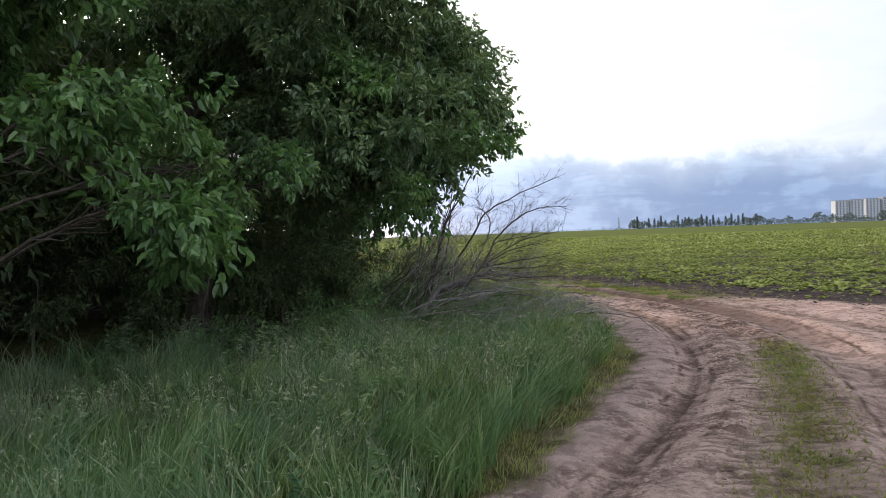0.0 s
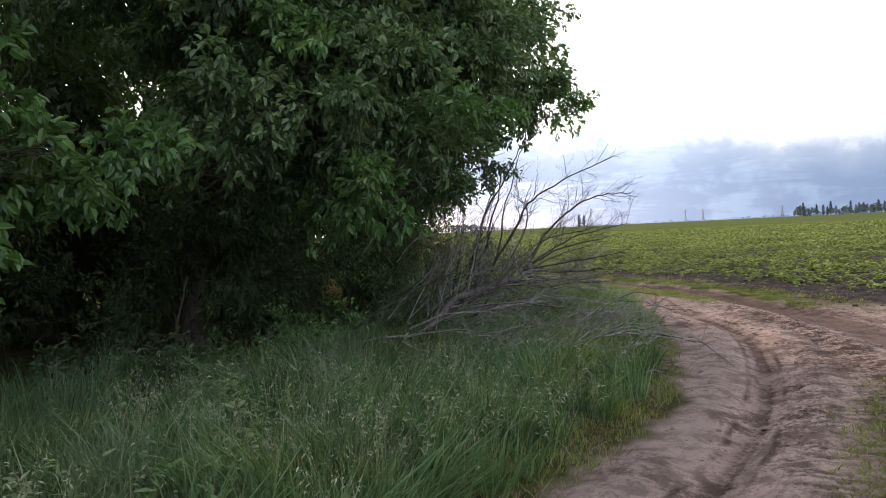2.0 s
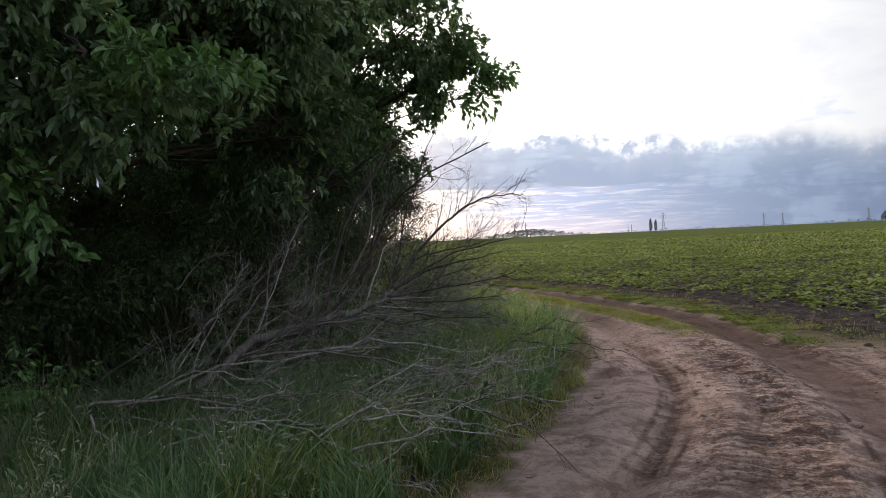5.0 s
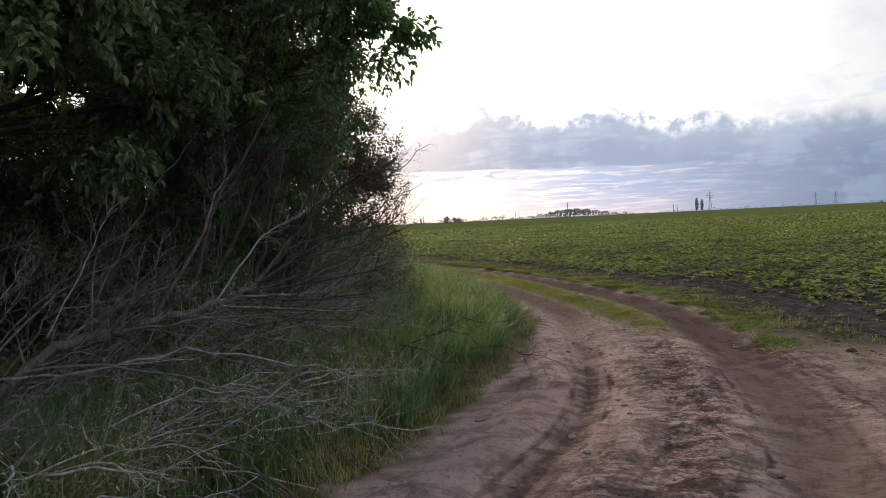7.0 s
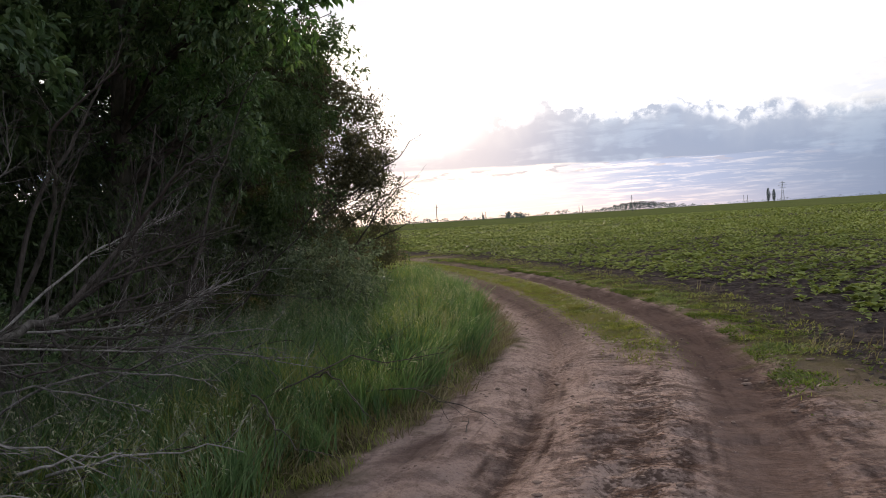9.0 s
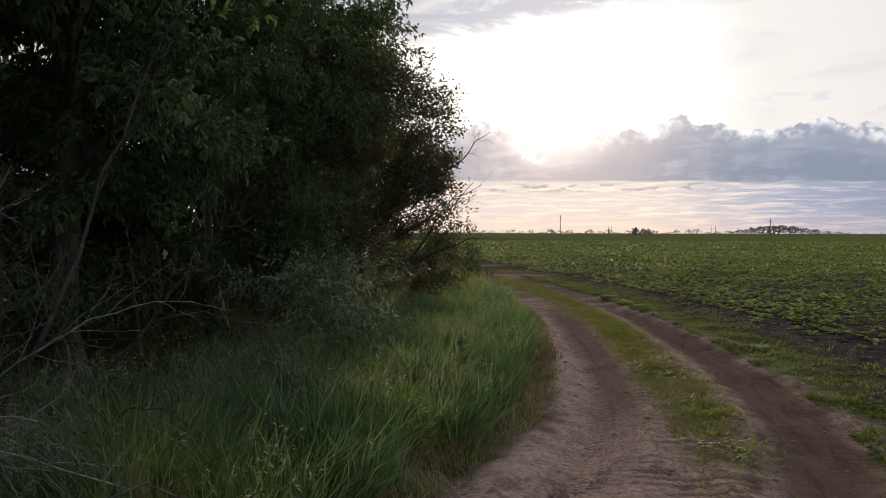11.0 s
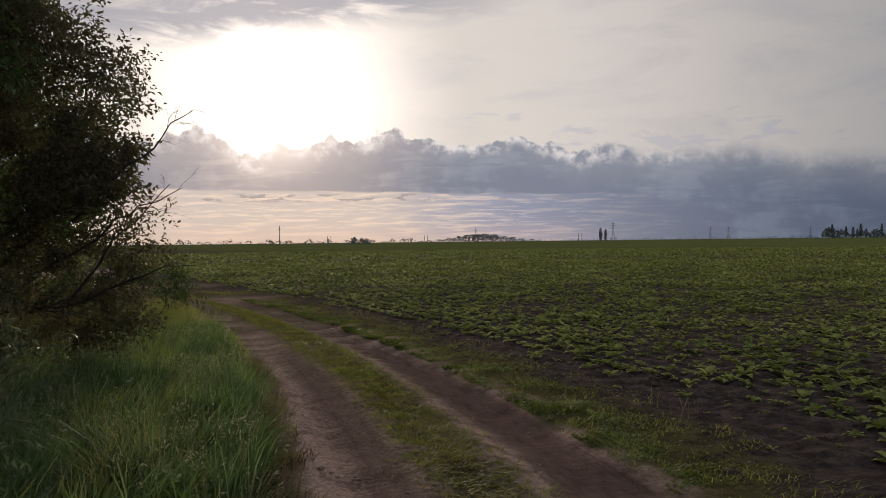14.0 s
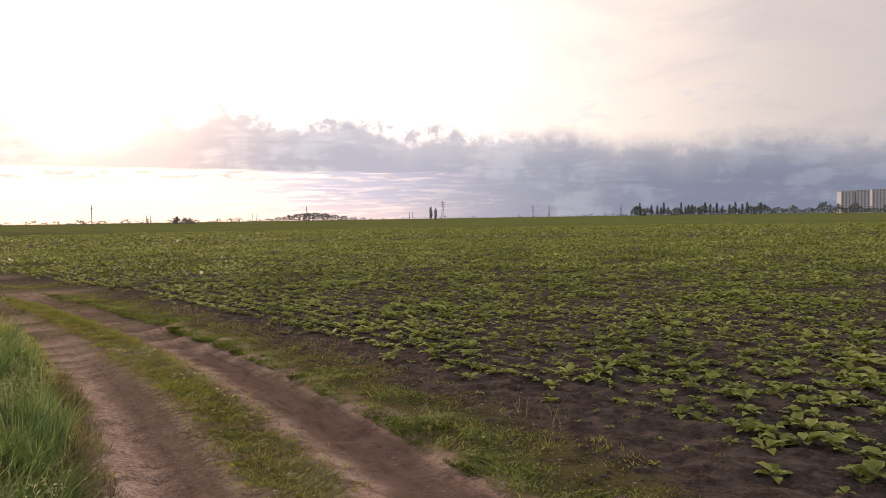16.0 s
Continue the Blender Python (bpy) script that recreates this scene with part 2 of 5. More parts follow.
def ground_material():
    m, k = material("earth")
    pos = k.add("ShaderNodeNewGeometry").outputs["Position"]

    def mask(name):
        return k.add("ShaderNodeAttribute", attribute_name=name).outputs["Fac"]

    dl, dr, ds, along = mask("from_left_rut"), mask("from_right_rut"), mask("from_side_rut"), mask("along")
    churn, slick = mask("churn"), mask("slick")
    grain = k.noise(pos, 62.0, 5, 0.7)
    fine = k.noise(pos, 21.0, 8, 0.68)
    mid = k.noise(pos, 4.2, 8, 0.66, 0.3)
    wide = k.noise(pos, 0.7, 5, 0.6)
    crumb = k.add("ShaderNodeTexVoronoi")
    crumb.inputs["Scale"].default_value = 24.0
    k.put(crumb.inputs["Vector"], k.mix(0.06, pos, k.noise(pos, 9.0, 3)))
    crumbs = crumb.outputs["Distance"]
    # packed loam, pale and dusty, drawn out along the track
    drawn = k.noise(k.vec(k.math("MULTIPLY", dl, 6.5), k.math("MULTIPLY", along, 1.1)), 1.0, 9, 0.68, 0.5)
    dirt = k.mix(k.step(wide, 0.35, 0.65), (0.36, 0.258, 0.222), (0.49, 0.36, 0.31))
    dirt = k.mix(k.step(mid, 0.47, 0.60, 0.0, 0.6), dirt, (0.125, 0.086, 0.074))
    dirt = k.mix(k.step(drawn, 0.52, 0.66, 0.0, 0.55), dirt, (0.082, 0.055, 0.047))
    dirt = k.mix(k.step(drawn, 0.36, 0.44, 0.5, 0.0), dirt, (0.375, 0.285, 0.255))
    dirt = k.mix(k.step(fine, 0.50, 0.64, 0.0, 0.42), dirt, (0.105, 0.070, 0.060))
    dirt = k.mix(k.step(grain, 0.53, 0.62, 0.0, 0.3), dirt, (0.46, 0.35, 0.305))
    place = k.add("ShaderNodeSeparateXYZ")
    k.put(place.inputs[0], pos)
    dusty = k.math("MULTIPLY", k.step(dl, 0.12, 0.38, 0.0, 0.62), k.step(place.outputs[1], 14.5, 18.0, 1.0, 0.0))
    dirt = k.mix(dusty, dirt, k.mix(k.step(mid, 0.4, 0.62), (0.31, 0.235, 0.215), (0.20, 0.148, 0.136)))
    beyond = k.math("MULTIPLY", k.step(place.outputs[1], 17.0, 20.0, 0.0, 0.6), k.step(dl, -0.9, -0.6))
    dirt = k.mix(beyond, dirt, k.mix(k.step(fine, 0.4, 0.62), (0.45, 0.335, 0.29), (0.26, 0.19, 0.165)))
    # churned, damp, reddish earth between the ruts
    damp = k.math("MULTIPLY", churn, k.step(k.math("ADD", mid, k.math("MULTIPLY", k.math("SUBTRACT", fine, 0.5), 0.9)), 0.42, 0.56))
    dirt = k.mix(k.math("MULTIPLY", damp, 0.7), dirt, (0.085, 0.054, 0.044))
    # lug prints across the middle
    between = k.math("MULTIPLY", k.step(dl, -0.5, -0.3, 1.0, 0.0), k.step(dr, 0.3, 0.5))
    print_wave = k.math("SINE", k.math("ADD", k.math("MULTIPLY", k.math("ADD", along, k.math("MULTIPLY", dl, 0.35)), 42.0), k.math("MULTIPLY", mid, 16.0)))
    prints = k.math("MULTIPLY", between, k.math("MULTIPLY", k.step(print_wave, 0.0, 0.8), k.step(k.noise(pos, 1.6, 4), 0.42, 0.58)))
    dirt = k.mix(k.math("MULTIPLY", prints, 0.5), dirt, (0.10, 0.064, 0.053))
    groove = k.step(k.math("ABSOLUTE", k.math("ADD", dl, k.math("MULTIPLY", k.math("SUBTRACT", mid, 0.5), 0.10))), 0.02, 0.075, 1.0, 0.0)
    past = k.step(place.outputs[1], 16.5, 19.5, 1.0, 0.25)
    groove = k.math("MULTIPLY", k.math("MULTIPLY", groove, past), k.step(k.noise(pos, 0.8, 4), 0.36, 0.5))
    dirt = k.mix(k.math("MULTIPLY", k.math("MULTIPLY", groove, k.step(fine, 0.40, 0.56, 0.2, 0.65)), 1.0), dirt, (0.075, 0.050, 0.043))
    # tyre marks along the ruts
    pressed, lines = None, None
    for dist, broad, lug in ((dl, 0.15, 0.10), (ds, 0.11, 0.085), (dr, 0.30, 0.12)):
        off = k.math("ABSOLUTE", k.math("ADD", dist, k.math("MULTIPLY", k.math("SUBTRACT", mid, 0.5), 0.09)))
        band = k.step(off, broad, broad + 0.03, 1.0, 0.0)
        edge = k.step(k.math("ABSOLUTE", k.math("SUBTRACT", off, broad + 0.02)), 0.0, 0.045, 1.0, 0.0)
        wave = k.math("SINE", k.math("MULTIPLY", k.math("ADD", along, k.math("MULTIPLY", off, 0.5)), 6.283 / lug))
        press = k.math("MULTIPLY", band, k.step(wave, -0.4, 0.4, 0.5, 1.0))
        pressed = press if pressed is None else k.math("MAXIMUM", pressed, press)
        lines = edge if lines is None else k.math("MAXIMUM", lines, edge)
    worn = k.step(k.noise(pos, 1.1, 5, 0.65), 0.40, 0.62)
    lines = k.math("MULTIPLY", k.math("MULTIPLY", lines, past), worn)
    dirt = k.mix(k.math("MULTIPLY", lines, 0.8), dirt, (0.048, 0.031, 0.026))
    dirt = k.mix(k.math("MULTIPLY", k.math("MULTIPLY", mask("rut"), k.step(place.outputs[1], 17.0, 20.0, 1.0, 0.4)), k.step(mid, 0.35, 0.62, 0.5, 0.95)), dirt, (0.088, 0.060, 0.052))
    smear = k.mix(k.step(drawn, 0.4, 0.65), (0.098, 0.066, 0.056), (0.064, 0.043, 0.037))
    dirt = k.mix(k.math("MULTIPLY", slick, 0.9), dirt, smear)
    # tilled black soil
    soil = k.mix(k.step(mid, 0.35, 0.65), (0.036, 0.029, 0.028), (0.094, 0.077, 0.071))
    soil = k.mix(k.step(fine, 0.52, 0.72, 0.0, 0.6), soil, (0.135, 0.112, 0.104))
    # thin turf
    turf = k.mix(k.step(mid, 0.3, 0.7), (0.040, 0.042, 0.018), (0.095, 0.090, 0.036))
    turf = k.mix(k.step(fine, 0.45, 0.75, 0.0, 0.6), turf, (0.16, 0.125, 0.085))
    # rows that are too far to tell the plants apart
    mp = k.add("ShaderNodeMapping", vector_type="TEXTURE")
    mp.inputs["Rotation"].default_value = (0, 0, radians(ROW_TURN))
    mp.inputs["Scale"].default_value = (60, 3.0, 1)
    k.put(mp.inputs[0], pos)
    rows = k.noise(mp.outputs[0], 1.0, 5, 0.6)
    green = k.mix(k.step(rows, 0.35, 0.65), (0.080, 0.094, 0.034), (0.120, 0.136, 0.050))
    color = k.mix(mask("bare"), turf, dirt)
    color = k.mix(mask("tilled"), color, soil)
    color = k.mix(mask("far_crop"), color, green)
    rough_ground = k.math("SUBTRACT", 1.0, k.math("MULTIPLY", slick, 0.75))
    height = k.math("ADD", k.math("MULTIPLY", fine, 0.8), k.math("MULTIPLY", mid, 0.9))
    height = k.math("ADD", height, k.math("MULTIPLY", drawn, 0.7))
    height = k.math("ADD", height, k.math("MULTIPLY", grain, 0.3))
    height = k.math("SUBTRACT", height, k.math("MULTIPLY", crumbs, k.math("ADD", 0.35, k.math("MULTIPLY", churn, 1.3))))
    height = k.math("SUBTRACT", k.math("MULTIPLY", height, rough_ground), k.math("ADD", k.math("MULTIPLY", lines, rough_ground), k.math("ADD", k.math("MULTIPLY", prints, 0.8), groove)))
    height = k.math("SUBTRACT", height, k.math("MULTIPLY", k.math("MULTIPLY", pressed, rough_ground), 0.3))
    height = k.math("MULTIPLY", height, k.step(mask("distance"), 30.0, 70.0, 1.0, 0.0))
    finish(k, color, 0.95, height, 1.0, 0.045, spec=0.0)
    return m


ROW_TURN = 128.3                     # the rows' direction, from +x
EARTH = ground_material()
LEAF_MAPLE = leafy("maple_leaf", (0.040, 0.076, 0.034), (0.090, 0.150, 0.064), (0.22, 0.295, 0.135), rough=0.38, spec=0.5)
LEAF_FRESH = leafy("fresh_maple_leaf", (0.038, 0.088, 0.030), (0.086, 0.168, 0.052), (0.18, 0.29, 0.098), rough=0.38, spec=0.5)
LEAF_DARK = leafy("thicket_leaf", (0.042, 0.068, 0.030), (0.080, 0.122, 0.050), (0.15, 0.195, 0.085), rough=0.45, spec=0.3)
# darker copy of thicket_leaf: the shade under the trees is put into the colour
LEAF_SHADED = leafy("shaded_thicket_leaf", (0.030, 0.048, 0.022), (0.058, 0.088, 0.037), (0.115, 0.150, 0.066), rough=0.45, spec=0.3)
LEAF_PLUM = leafy("plum_leaf", (0.056, 0.056, 0.036), (0.105, 0.098, 0.062), (0.19, 0.165, 0.105), sheer=0.3)
LEAF_GREY = leafy("grey_green_leaf", (0.050, 0.070, 0.042), (0.118, 0.148, 0.094), (0.33, 0.37, 0.27), rough=0.5, spec=0.3)
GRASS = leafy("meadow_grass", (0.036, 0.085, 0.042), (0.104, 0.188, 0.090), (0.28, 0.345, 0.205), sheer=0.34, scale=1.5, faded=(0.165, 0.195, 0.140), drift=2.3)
# verge copy of the grass, with sunlight put into its yellower, lighter colour
GRASS_SUNLIT = leafy("verge_grass", (0.074, 0.108, 0.034), (0.195, 0.238, 0.070), (0.38, 0.40, 0.165), sheer=0.55, scale=1.8, faded=(0.235, 0.205, 0.125), drift=1.9)
GRASS_WORN = leafy("worn_grass", (0.078, 0.096, 0.026), (0.165, 0.185, 0.050), (0.29, 0.305, 0.098), sheer=0.45, scale=3.0, faded=(0.19, 0.165, 0.075))
GRASS_TUFT = leafy("tuft_grass", (0.038, 0.080, 0.036), (0.098, 0.165, 0.070), (0.25, 0.325, 0.17), sheer=0.42, scale=1.2)
WEEDS = leafy("low_weed", (0.050, 0.075, 0.020), (0.112, 0.145, 0.038), (0.21, 0.235, 0.08), sheer=0.35, scale=2.2)
# pale green that carries the sun on blade tips in its colour
GRASS_PALE_LIT = leafy("pale_lit_grass", (0.11, 0.165, 0.080), (0.20, 0.255, 0.135), (0.35, 0.385, 0.235), sheer=0.45, scale=2.0)
DRY = leafy("dry_grass", (0.090, 0.072, 0.042), (0.185, 0.150, 0.092), (0.36, 0.31, 0.20), rough=0.7, sheer=0.2)
SEED = leafy("seeding_grass", (0.17, 0.185, 0.125), (0.30, 0.31, 0.22), (0.48, 0.47, 0.37), rough=0.7, sheer=0.35)
CROP = leafy("crop_leaf", (0.085, 0.108, 0.034), (0.190, 0.225, 0.066), (0.35, 0.375, 0.14), rough=0.6, spec=0.06, sheer=0.2, scale=0.25)
BARK = bark("grey_brown_bark", (0.055, 0.045, 0.038), (0.13, 0.11, 0.095))
DEADWOOD = bark("weathered_deadwood", (0.12, 0.112, 0.107), (0.33, 0.31, 0.295), 22.0)
DEADMID = bark("grey_brown_deadwood", (0.060, 0.053, 0.049), (0.165, 0.148, 0.138), 20.0)
SOIL = plain("black_soil", (0.030, 0.024, 0.022), (0.095, 0.078, 0.072), 9.0, 0.95, 0.0)
DEADDARK = bark("dark_dead_bark", (0.040, 0.034, 0.031), (0.105, 0.090, 0.082), 22.0)
CLAY = plain("clod_clay", (0.10, 0.068, 0.056), (0.28, 0.205, 0.175), 9.0, 0.95, 0.1)
POLEWOOD = plain("weathered_pole", (0.10, 0.09, 0.085), (0.17, 0.155, 0.15), 2.0, 0.9)
STEEL = plain("galvanised_steel", (0.20, 0.21, 0.22), (0.30, 0.31, 0.33), 2.0, 0.6, 0.4, 0.5)
GLAZE = plain("brown_insulator", (0.10, 0.06, 0.05), (0.14, 0.08, 0.06), 5.0, 0.3, 0.5)
# far foliage, its base colour paled and blued to stand for distance haze
HAZED_FARWOOD = leafy("far_wood", (0.090, 0.115, 0.125), (0.115, 0.14, 0.145), (0.14, 0.165, 0.16), spec=0.0, sheer=0.1, scale=0.02)
CONCRETE = plain("panel_concrete", (0.36, 0.38, 0.43), (0.46, 0.48, 0.52), 0.05, 0.9)
ROOFING = plain("grey_roofing", (0.22, 0.22, 0.23), (0.28, 0.28, 0.29), 0.1, 0.9)
DARKPANE = plain("dark_window", (0.10, 0.11, 0.13), (0.14, 0.15, 0.17), 0.2, 0.15, 0.5)


# ---- building blocks ----
def mesh_from(name, verts, faces, mat, smooth=False):
    """A mesh from arrays: faces is a list of index arrays, each of one polygon size."""
    me = bpy.data.meshes.new(name)
    verts = np.asarray(verts, np.float32).reshape(-1, 3)
    me.vertices.add(len(verts))
    me.vertices.foreach_set("co", verts.ravel())
    faces = [np.asarray(f, np.int32) for f in faces if len(f)]
    loops = np.concatenate([f.ravel() for f in faces])
    sizes = np.concatenate([np.full(len(f), f.shape[1], np.int32) for f in faces])
    me.loops.add(len(loops))
    me.loops.foreach_set("vertex_index", loops)
    me.polygons.add(len(sizes))
    me.polygons.foreach_set("loop_start", np.concatenate([[0], np.cumsum(sizes)[:-1]]).astype(np.int32))
    me.polygons.foreach_set("use_smooth", np.full(len(sizes), smooth))
    me.update(calc_edges=True)
    me.materials.append(mat)
    return me


def part(name, me, parent=None, label=""):
    ob = new(name, me)
    if parent is not None:
        ob.parent = parent
        ob.matrix_parent_inverse = parent.matrix_basis.inverted()
    return tagged(ob, label)


def empty(name, at, label, category, group=""):
    ob = new(name)
    ob.empty_display_size = 0.2
    ob.matrix_basis = Matrix.Translation(at)
    return tagged(ob, label, category, group)


def unit(v):
    return v / np.maximum(np.linalg.norm(v, axis=-1, keepdims=True), 1e-9)


class Tubes:
    """Collects tapered tubes into one mesh."""

    def __init__(self):
        self.v, self.q, self.t, self.count = [], [], [], 0

    def add(self, points, radii, sides=6):
        pts, rad = np.asarray(points, float), np.asarray(radii, float)
        n = len(pts)
        tang = unit(np.gradient(pts, axis=0))
        ref = np.array([0.0, 0.0, 1.0]) if abs(tang[0, 2]) < 0.8 else np.array([1.0, 0.0, 0.0])
        a = unit(np.cross(tang, ref))
        b = np.cross(tang, a)
        ang = np.arange(sides) * 2 * np.pi / sides
        ring = pts[:, None] + rad[:, None, None] * (np.cos(ang)[None, :, None] * a[:, None] + np.sin(ang)[None, :, None] * b[:, None])
        self.v.append(ring.reshape(-1, 3))
        i = np.arange(sides)
        j = (i + 1) % sides
        for s in range(n - 1):
            o, p = self.count + s * sides, self.count + (s + 1) * sides
            self.q.append(np.stack([o + i, o + j, p + j, p + i], 1))
        self.v.append(pts[-1:] + tang[-1:] * rad[-1])
        tip = self.count + n * sides
        o = self.count + (n - 1) * sides
        self.t.append(np.stack([o + i, o + j, np.full(sides, tip)], 1))
        self.count += n * sides + 1

    def mesh(self, name, mat):
        return mesh_from(name, np.concatenate(self.v), [np.concatenate(self.q), np.concatenate(self.t)], mat, True)


def wander(rng, start, way, length, steps, bend, pull=(0, 0, 0)):
    """A crooked line from start."""
    p, d = np.array(start, float), unit(np.array(way, float))
    out = [p.copy()]
    for _ in range(steps):
        d = unit(d + rng.normal(0, bend, 3) + np.array(pull) * bend)
        p = p + d * length / steps
        out.append(p.copy())
    return np.array(out)


def branching(rng, tubes, start, way, length, radius, depth, bend=0.22, pull=(0, 0, 0.2), kids=(3, 5), spread=0.8, floor=0.03):
    """A bare bough that forks into ever thinner twigs."""
    steps = max(3, int(3 + 3 * depth))
    line = wander(rng, start, way, length, steps, bend, pull)
    line[:, 2] = np.maximum(line[:, 2], floor)
    tubes.add(line, np.linspace(radius, radius * 0.35, len(line)), 6 if radius > 0.02 else 4 if radius > 0.006 else 3)
    if depth > 0:
        for _ in range(rng.integers(*kids) + (1 if depth > 1 else 0)):
            at = rng.uniform(0.25, 0.98)
            i = at * (len(line) - 1)
            a = int(i)
            p = line[a] + (line[min(a + 1, len(line) - 1)] - line[a]) * (i - a)
            d = unit(line[min(a + 1, len(line) - 1)] - line[max(a - 1, 0)])
            d = unit(d + rng.normal(0, spread * 0.6, 3))
            branching(rng, tubes, p, d, length * rng.uniform(0.35, 0.65), radius * rng.uniform(0.4, 0.6) * (1 - 0.4 * at), depth - 1, bend, pull, kids, spread, floor)


def blades(base, height, lean, width):
    """Grass blades: bent, tapering to a tip. lean: horizontal drift of the tip."""
    n = len(base)
    ang = np.arctan2(lean[:, 1], lean[:, 0]) + np.pi / 2 + np.sin(np.arange(n) * 12.9) * 0.9
    side = np.stack([np.cos(ang), np.sin(ang), np.zeros(n)], 1) * (width / 2)[:, None]
    up = np.stack([np.zeros(n), np.zeros(n), height], 1)
    off = np.concatenate([lean, np.zeros((n, 1))], 1)
    mid = base + up * 0.58 + off * 0.36
    tip = base + up + off
    v = np.stack([base - side, base + side, mid + side * 0.8, mid - side * 0.8, tip], 1).reshape(-1, 3)
    o = np.arange(n)[:, None] * 5
    return v, o + np.array([[0, 1, 2, 3]]), o + np.array([[3, 2, 4]])


def leaf_quads(base, way, length, width, rng, up=0.85, full=False):
    """Pointed leaves, folded along the midrib; full ones have a bowed outline."""
    n = len(base)
    normal = unit(rng.normal(0, 0.5, (n, 3)) + np.array([0, 0, up]))
    side = unit(np.cross(way, normal))
    normal = np.cross(side, way)
    half = side * (width / 2)[:, None]
    if full:
        near = base + way * (length * 0.26)[:, None] + normal * (length * 0.04)[:, None]
        far = base + way * (length * 0.64)[:, None] - normal * (length * 0.01)[:, None]
        lift = normal * (width * 0.2)[:, None]
        tip = base + way * length[:, None] - normal * (length * 0.16)[:, None]
        v = np.stack([base, near + half * 0.85 + lift, far + half * 0.8 + lift, tip, far - half * 0.8 + lift, near - half * 0.85 + lift], 1)
        o = np.arange(n)[:, None] * 6
        return v.reshape(-1, 3), np.concatenate([o + np.array([[0, 1, 2, 3]]), o + np.array([[0, 3, 4, 5]])])
    mid = base + way * (length * 0.42)[:, None] + normal * (length * 0.06)[:, None]
    lift = normal * (width * 0.22)[:, None]
    v = np.stack([base, mid + half + lift, base + way * length[:, None] - normal * (length * 0.08)[:, None], mid - half + lift], 1)
    return v.reshape(-1, 3), np.arange(n * 4).reshape(-1, 4)


def sprigs(rng, base, axis, long, leaves, leaflets, size, droop=0.5, slim=0.45, full=False):
    """Twigs of compound leaves, as one cloud of leaflets."""
    s = len(base)
    t = np.linspace(0.15, 1.0, leaves)[None, :, None]
    sag = np.zeros((1, leaves, 3))
    sag[0, :, 2] = -(t[0, :, 0] ** 2) * droop * 0.35
    node = base[:, None] + axis[:, None] * t * long[:, None, None] + sag * long[:, None, None]
    turn = rng.normal(0, 1, (s, leaves, 3))
    out = unit(turn - (turn * axis[:, None]).sum(-1, keepdims=True) * axis[:, None])
    stalk = unit(axis[:, None] * 0.55 + out * 0.85 + np.array([0, 0, -droop * 0.45]))
    reach = size * rng.uniform(0.7, 1.3, (s, leaves, 1, 1)) * (1.6 if leaflets > 1 else 0.4)
    k = np.linspace(0.35, 1.0, leaflets)[None, None, :, None]
    pos = node[:, :, None] + stalk[:, :, None] * reach * k
    swing = rng.normal(0, 1, (s, leaves, leaflets, 3))
    swing[:, :, -1] *= 0.25
    way = unit(stalk[:, :, None] * 0.9 + unit(swing) * 0.75 + np.array([0, 0, -droop * 0.7]))
    pos, way = pos.reshape(-1, 3), way.reshape(-1, 3)
    length = size * rng.uniform(0.65, 1.25, len(pos))
    return leaf_quads(pos, way, length, length * slim * rng.uniform(0.8, 1.2, len(pos)), rng, full=full)


# ---- the plan ----
LEFT_EDGE = [(-6, -10), (-1.2, 0), (1.0, 5.7), (1.6, 7.2), (2.4, 9.2), (2.95, 10.8), (3.15, 13), (3.2, 15.4), (3.1, 17.2), (2.85, 19),
             (2.5, 20.6), (1.65, 22.6), (0.6, 24.6), (-0.5, 26.5), (-1.6, 28.3), (-4.2, 32.2), (-7.5, 36.7), (-12.3, 43), (-30, 59), (-80, 102)]
LEFT_RUT = [(-4, -6), (-0.6, 2), (1.2, 5), (3.0, 8.5), (3.6, 10.2), (4.15, 12.9), (4.35, 15.5), (3.9, 17.8), (3.1, 20.7), (2.1, 22.8), (0.95, 24.9),
            (-0.8, 27.8), (-3.4, 31.6), (-5.8, 34.7), (-13.2, 43.2), (-30, 59.6)]
RIGHT_RUT = [(-1, -6), (1.7, 1.5), (4.3, 6.5), (5.6, 10.5), (6.1, 14), (5.75, 17), (5.0, 20.4), (4.2, 22.65), (3.4, 24.2), (1.15, 28.1), (-0.8, 30.9), (-3.5, 34.3), (-7.0, 38.4),
             (-13.5, 45.0), (-30, 60.6)]
SIDE_RUT = [(3, -2), (6.5, 7), (7.4, 11), (6.9, 15), (5.9, 18.5), (4.7, 21.4)]
STRIP = [(-1.5, -2), (1.4, 2.5), (2.9, 5.7), (4.0, 8.3), (5.0, 11.2), (5.25, 14.0), (4.95, 17.4), (4.15, 20.7), (3.35, 22.4), (2.35, 24.2), (0.95, 26.7), (-1.1, 29.8), (-2.9, 32.4), (-5.6, 35.7),
         (-9.8, 40.7), (-13.4, 44.2), (-30, 60.2)]
FIELD_EDGE = [(60, -30), (30, -2), (16, 8.5), (11.5, 13.2), (8.8, 16.0), (6.95, 18.5), (6.2, 20.5), (5.6, 22.3), (4.9, 24.4), (4.0, 26.4), (2.6, 28.6), (1.0, 30.9), (-1.4, 33.8), (-4.7, 38.1), (-9.5, 43.2), (-17, 50.8),
              (-34, 67), (-90, 120), (-400, 400)]


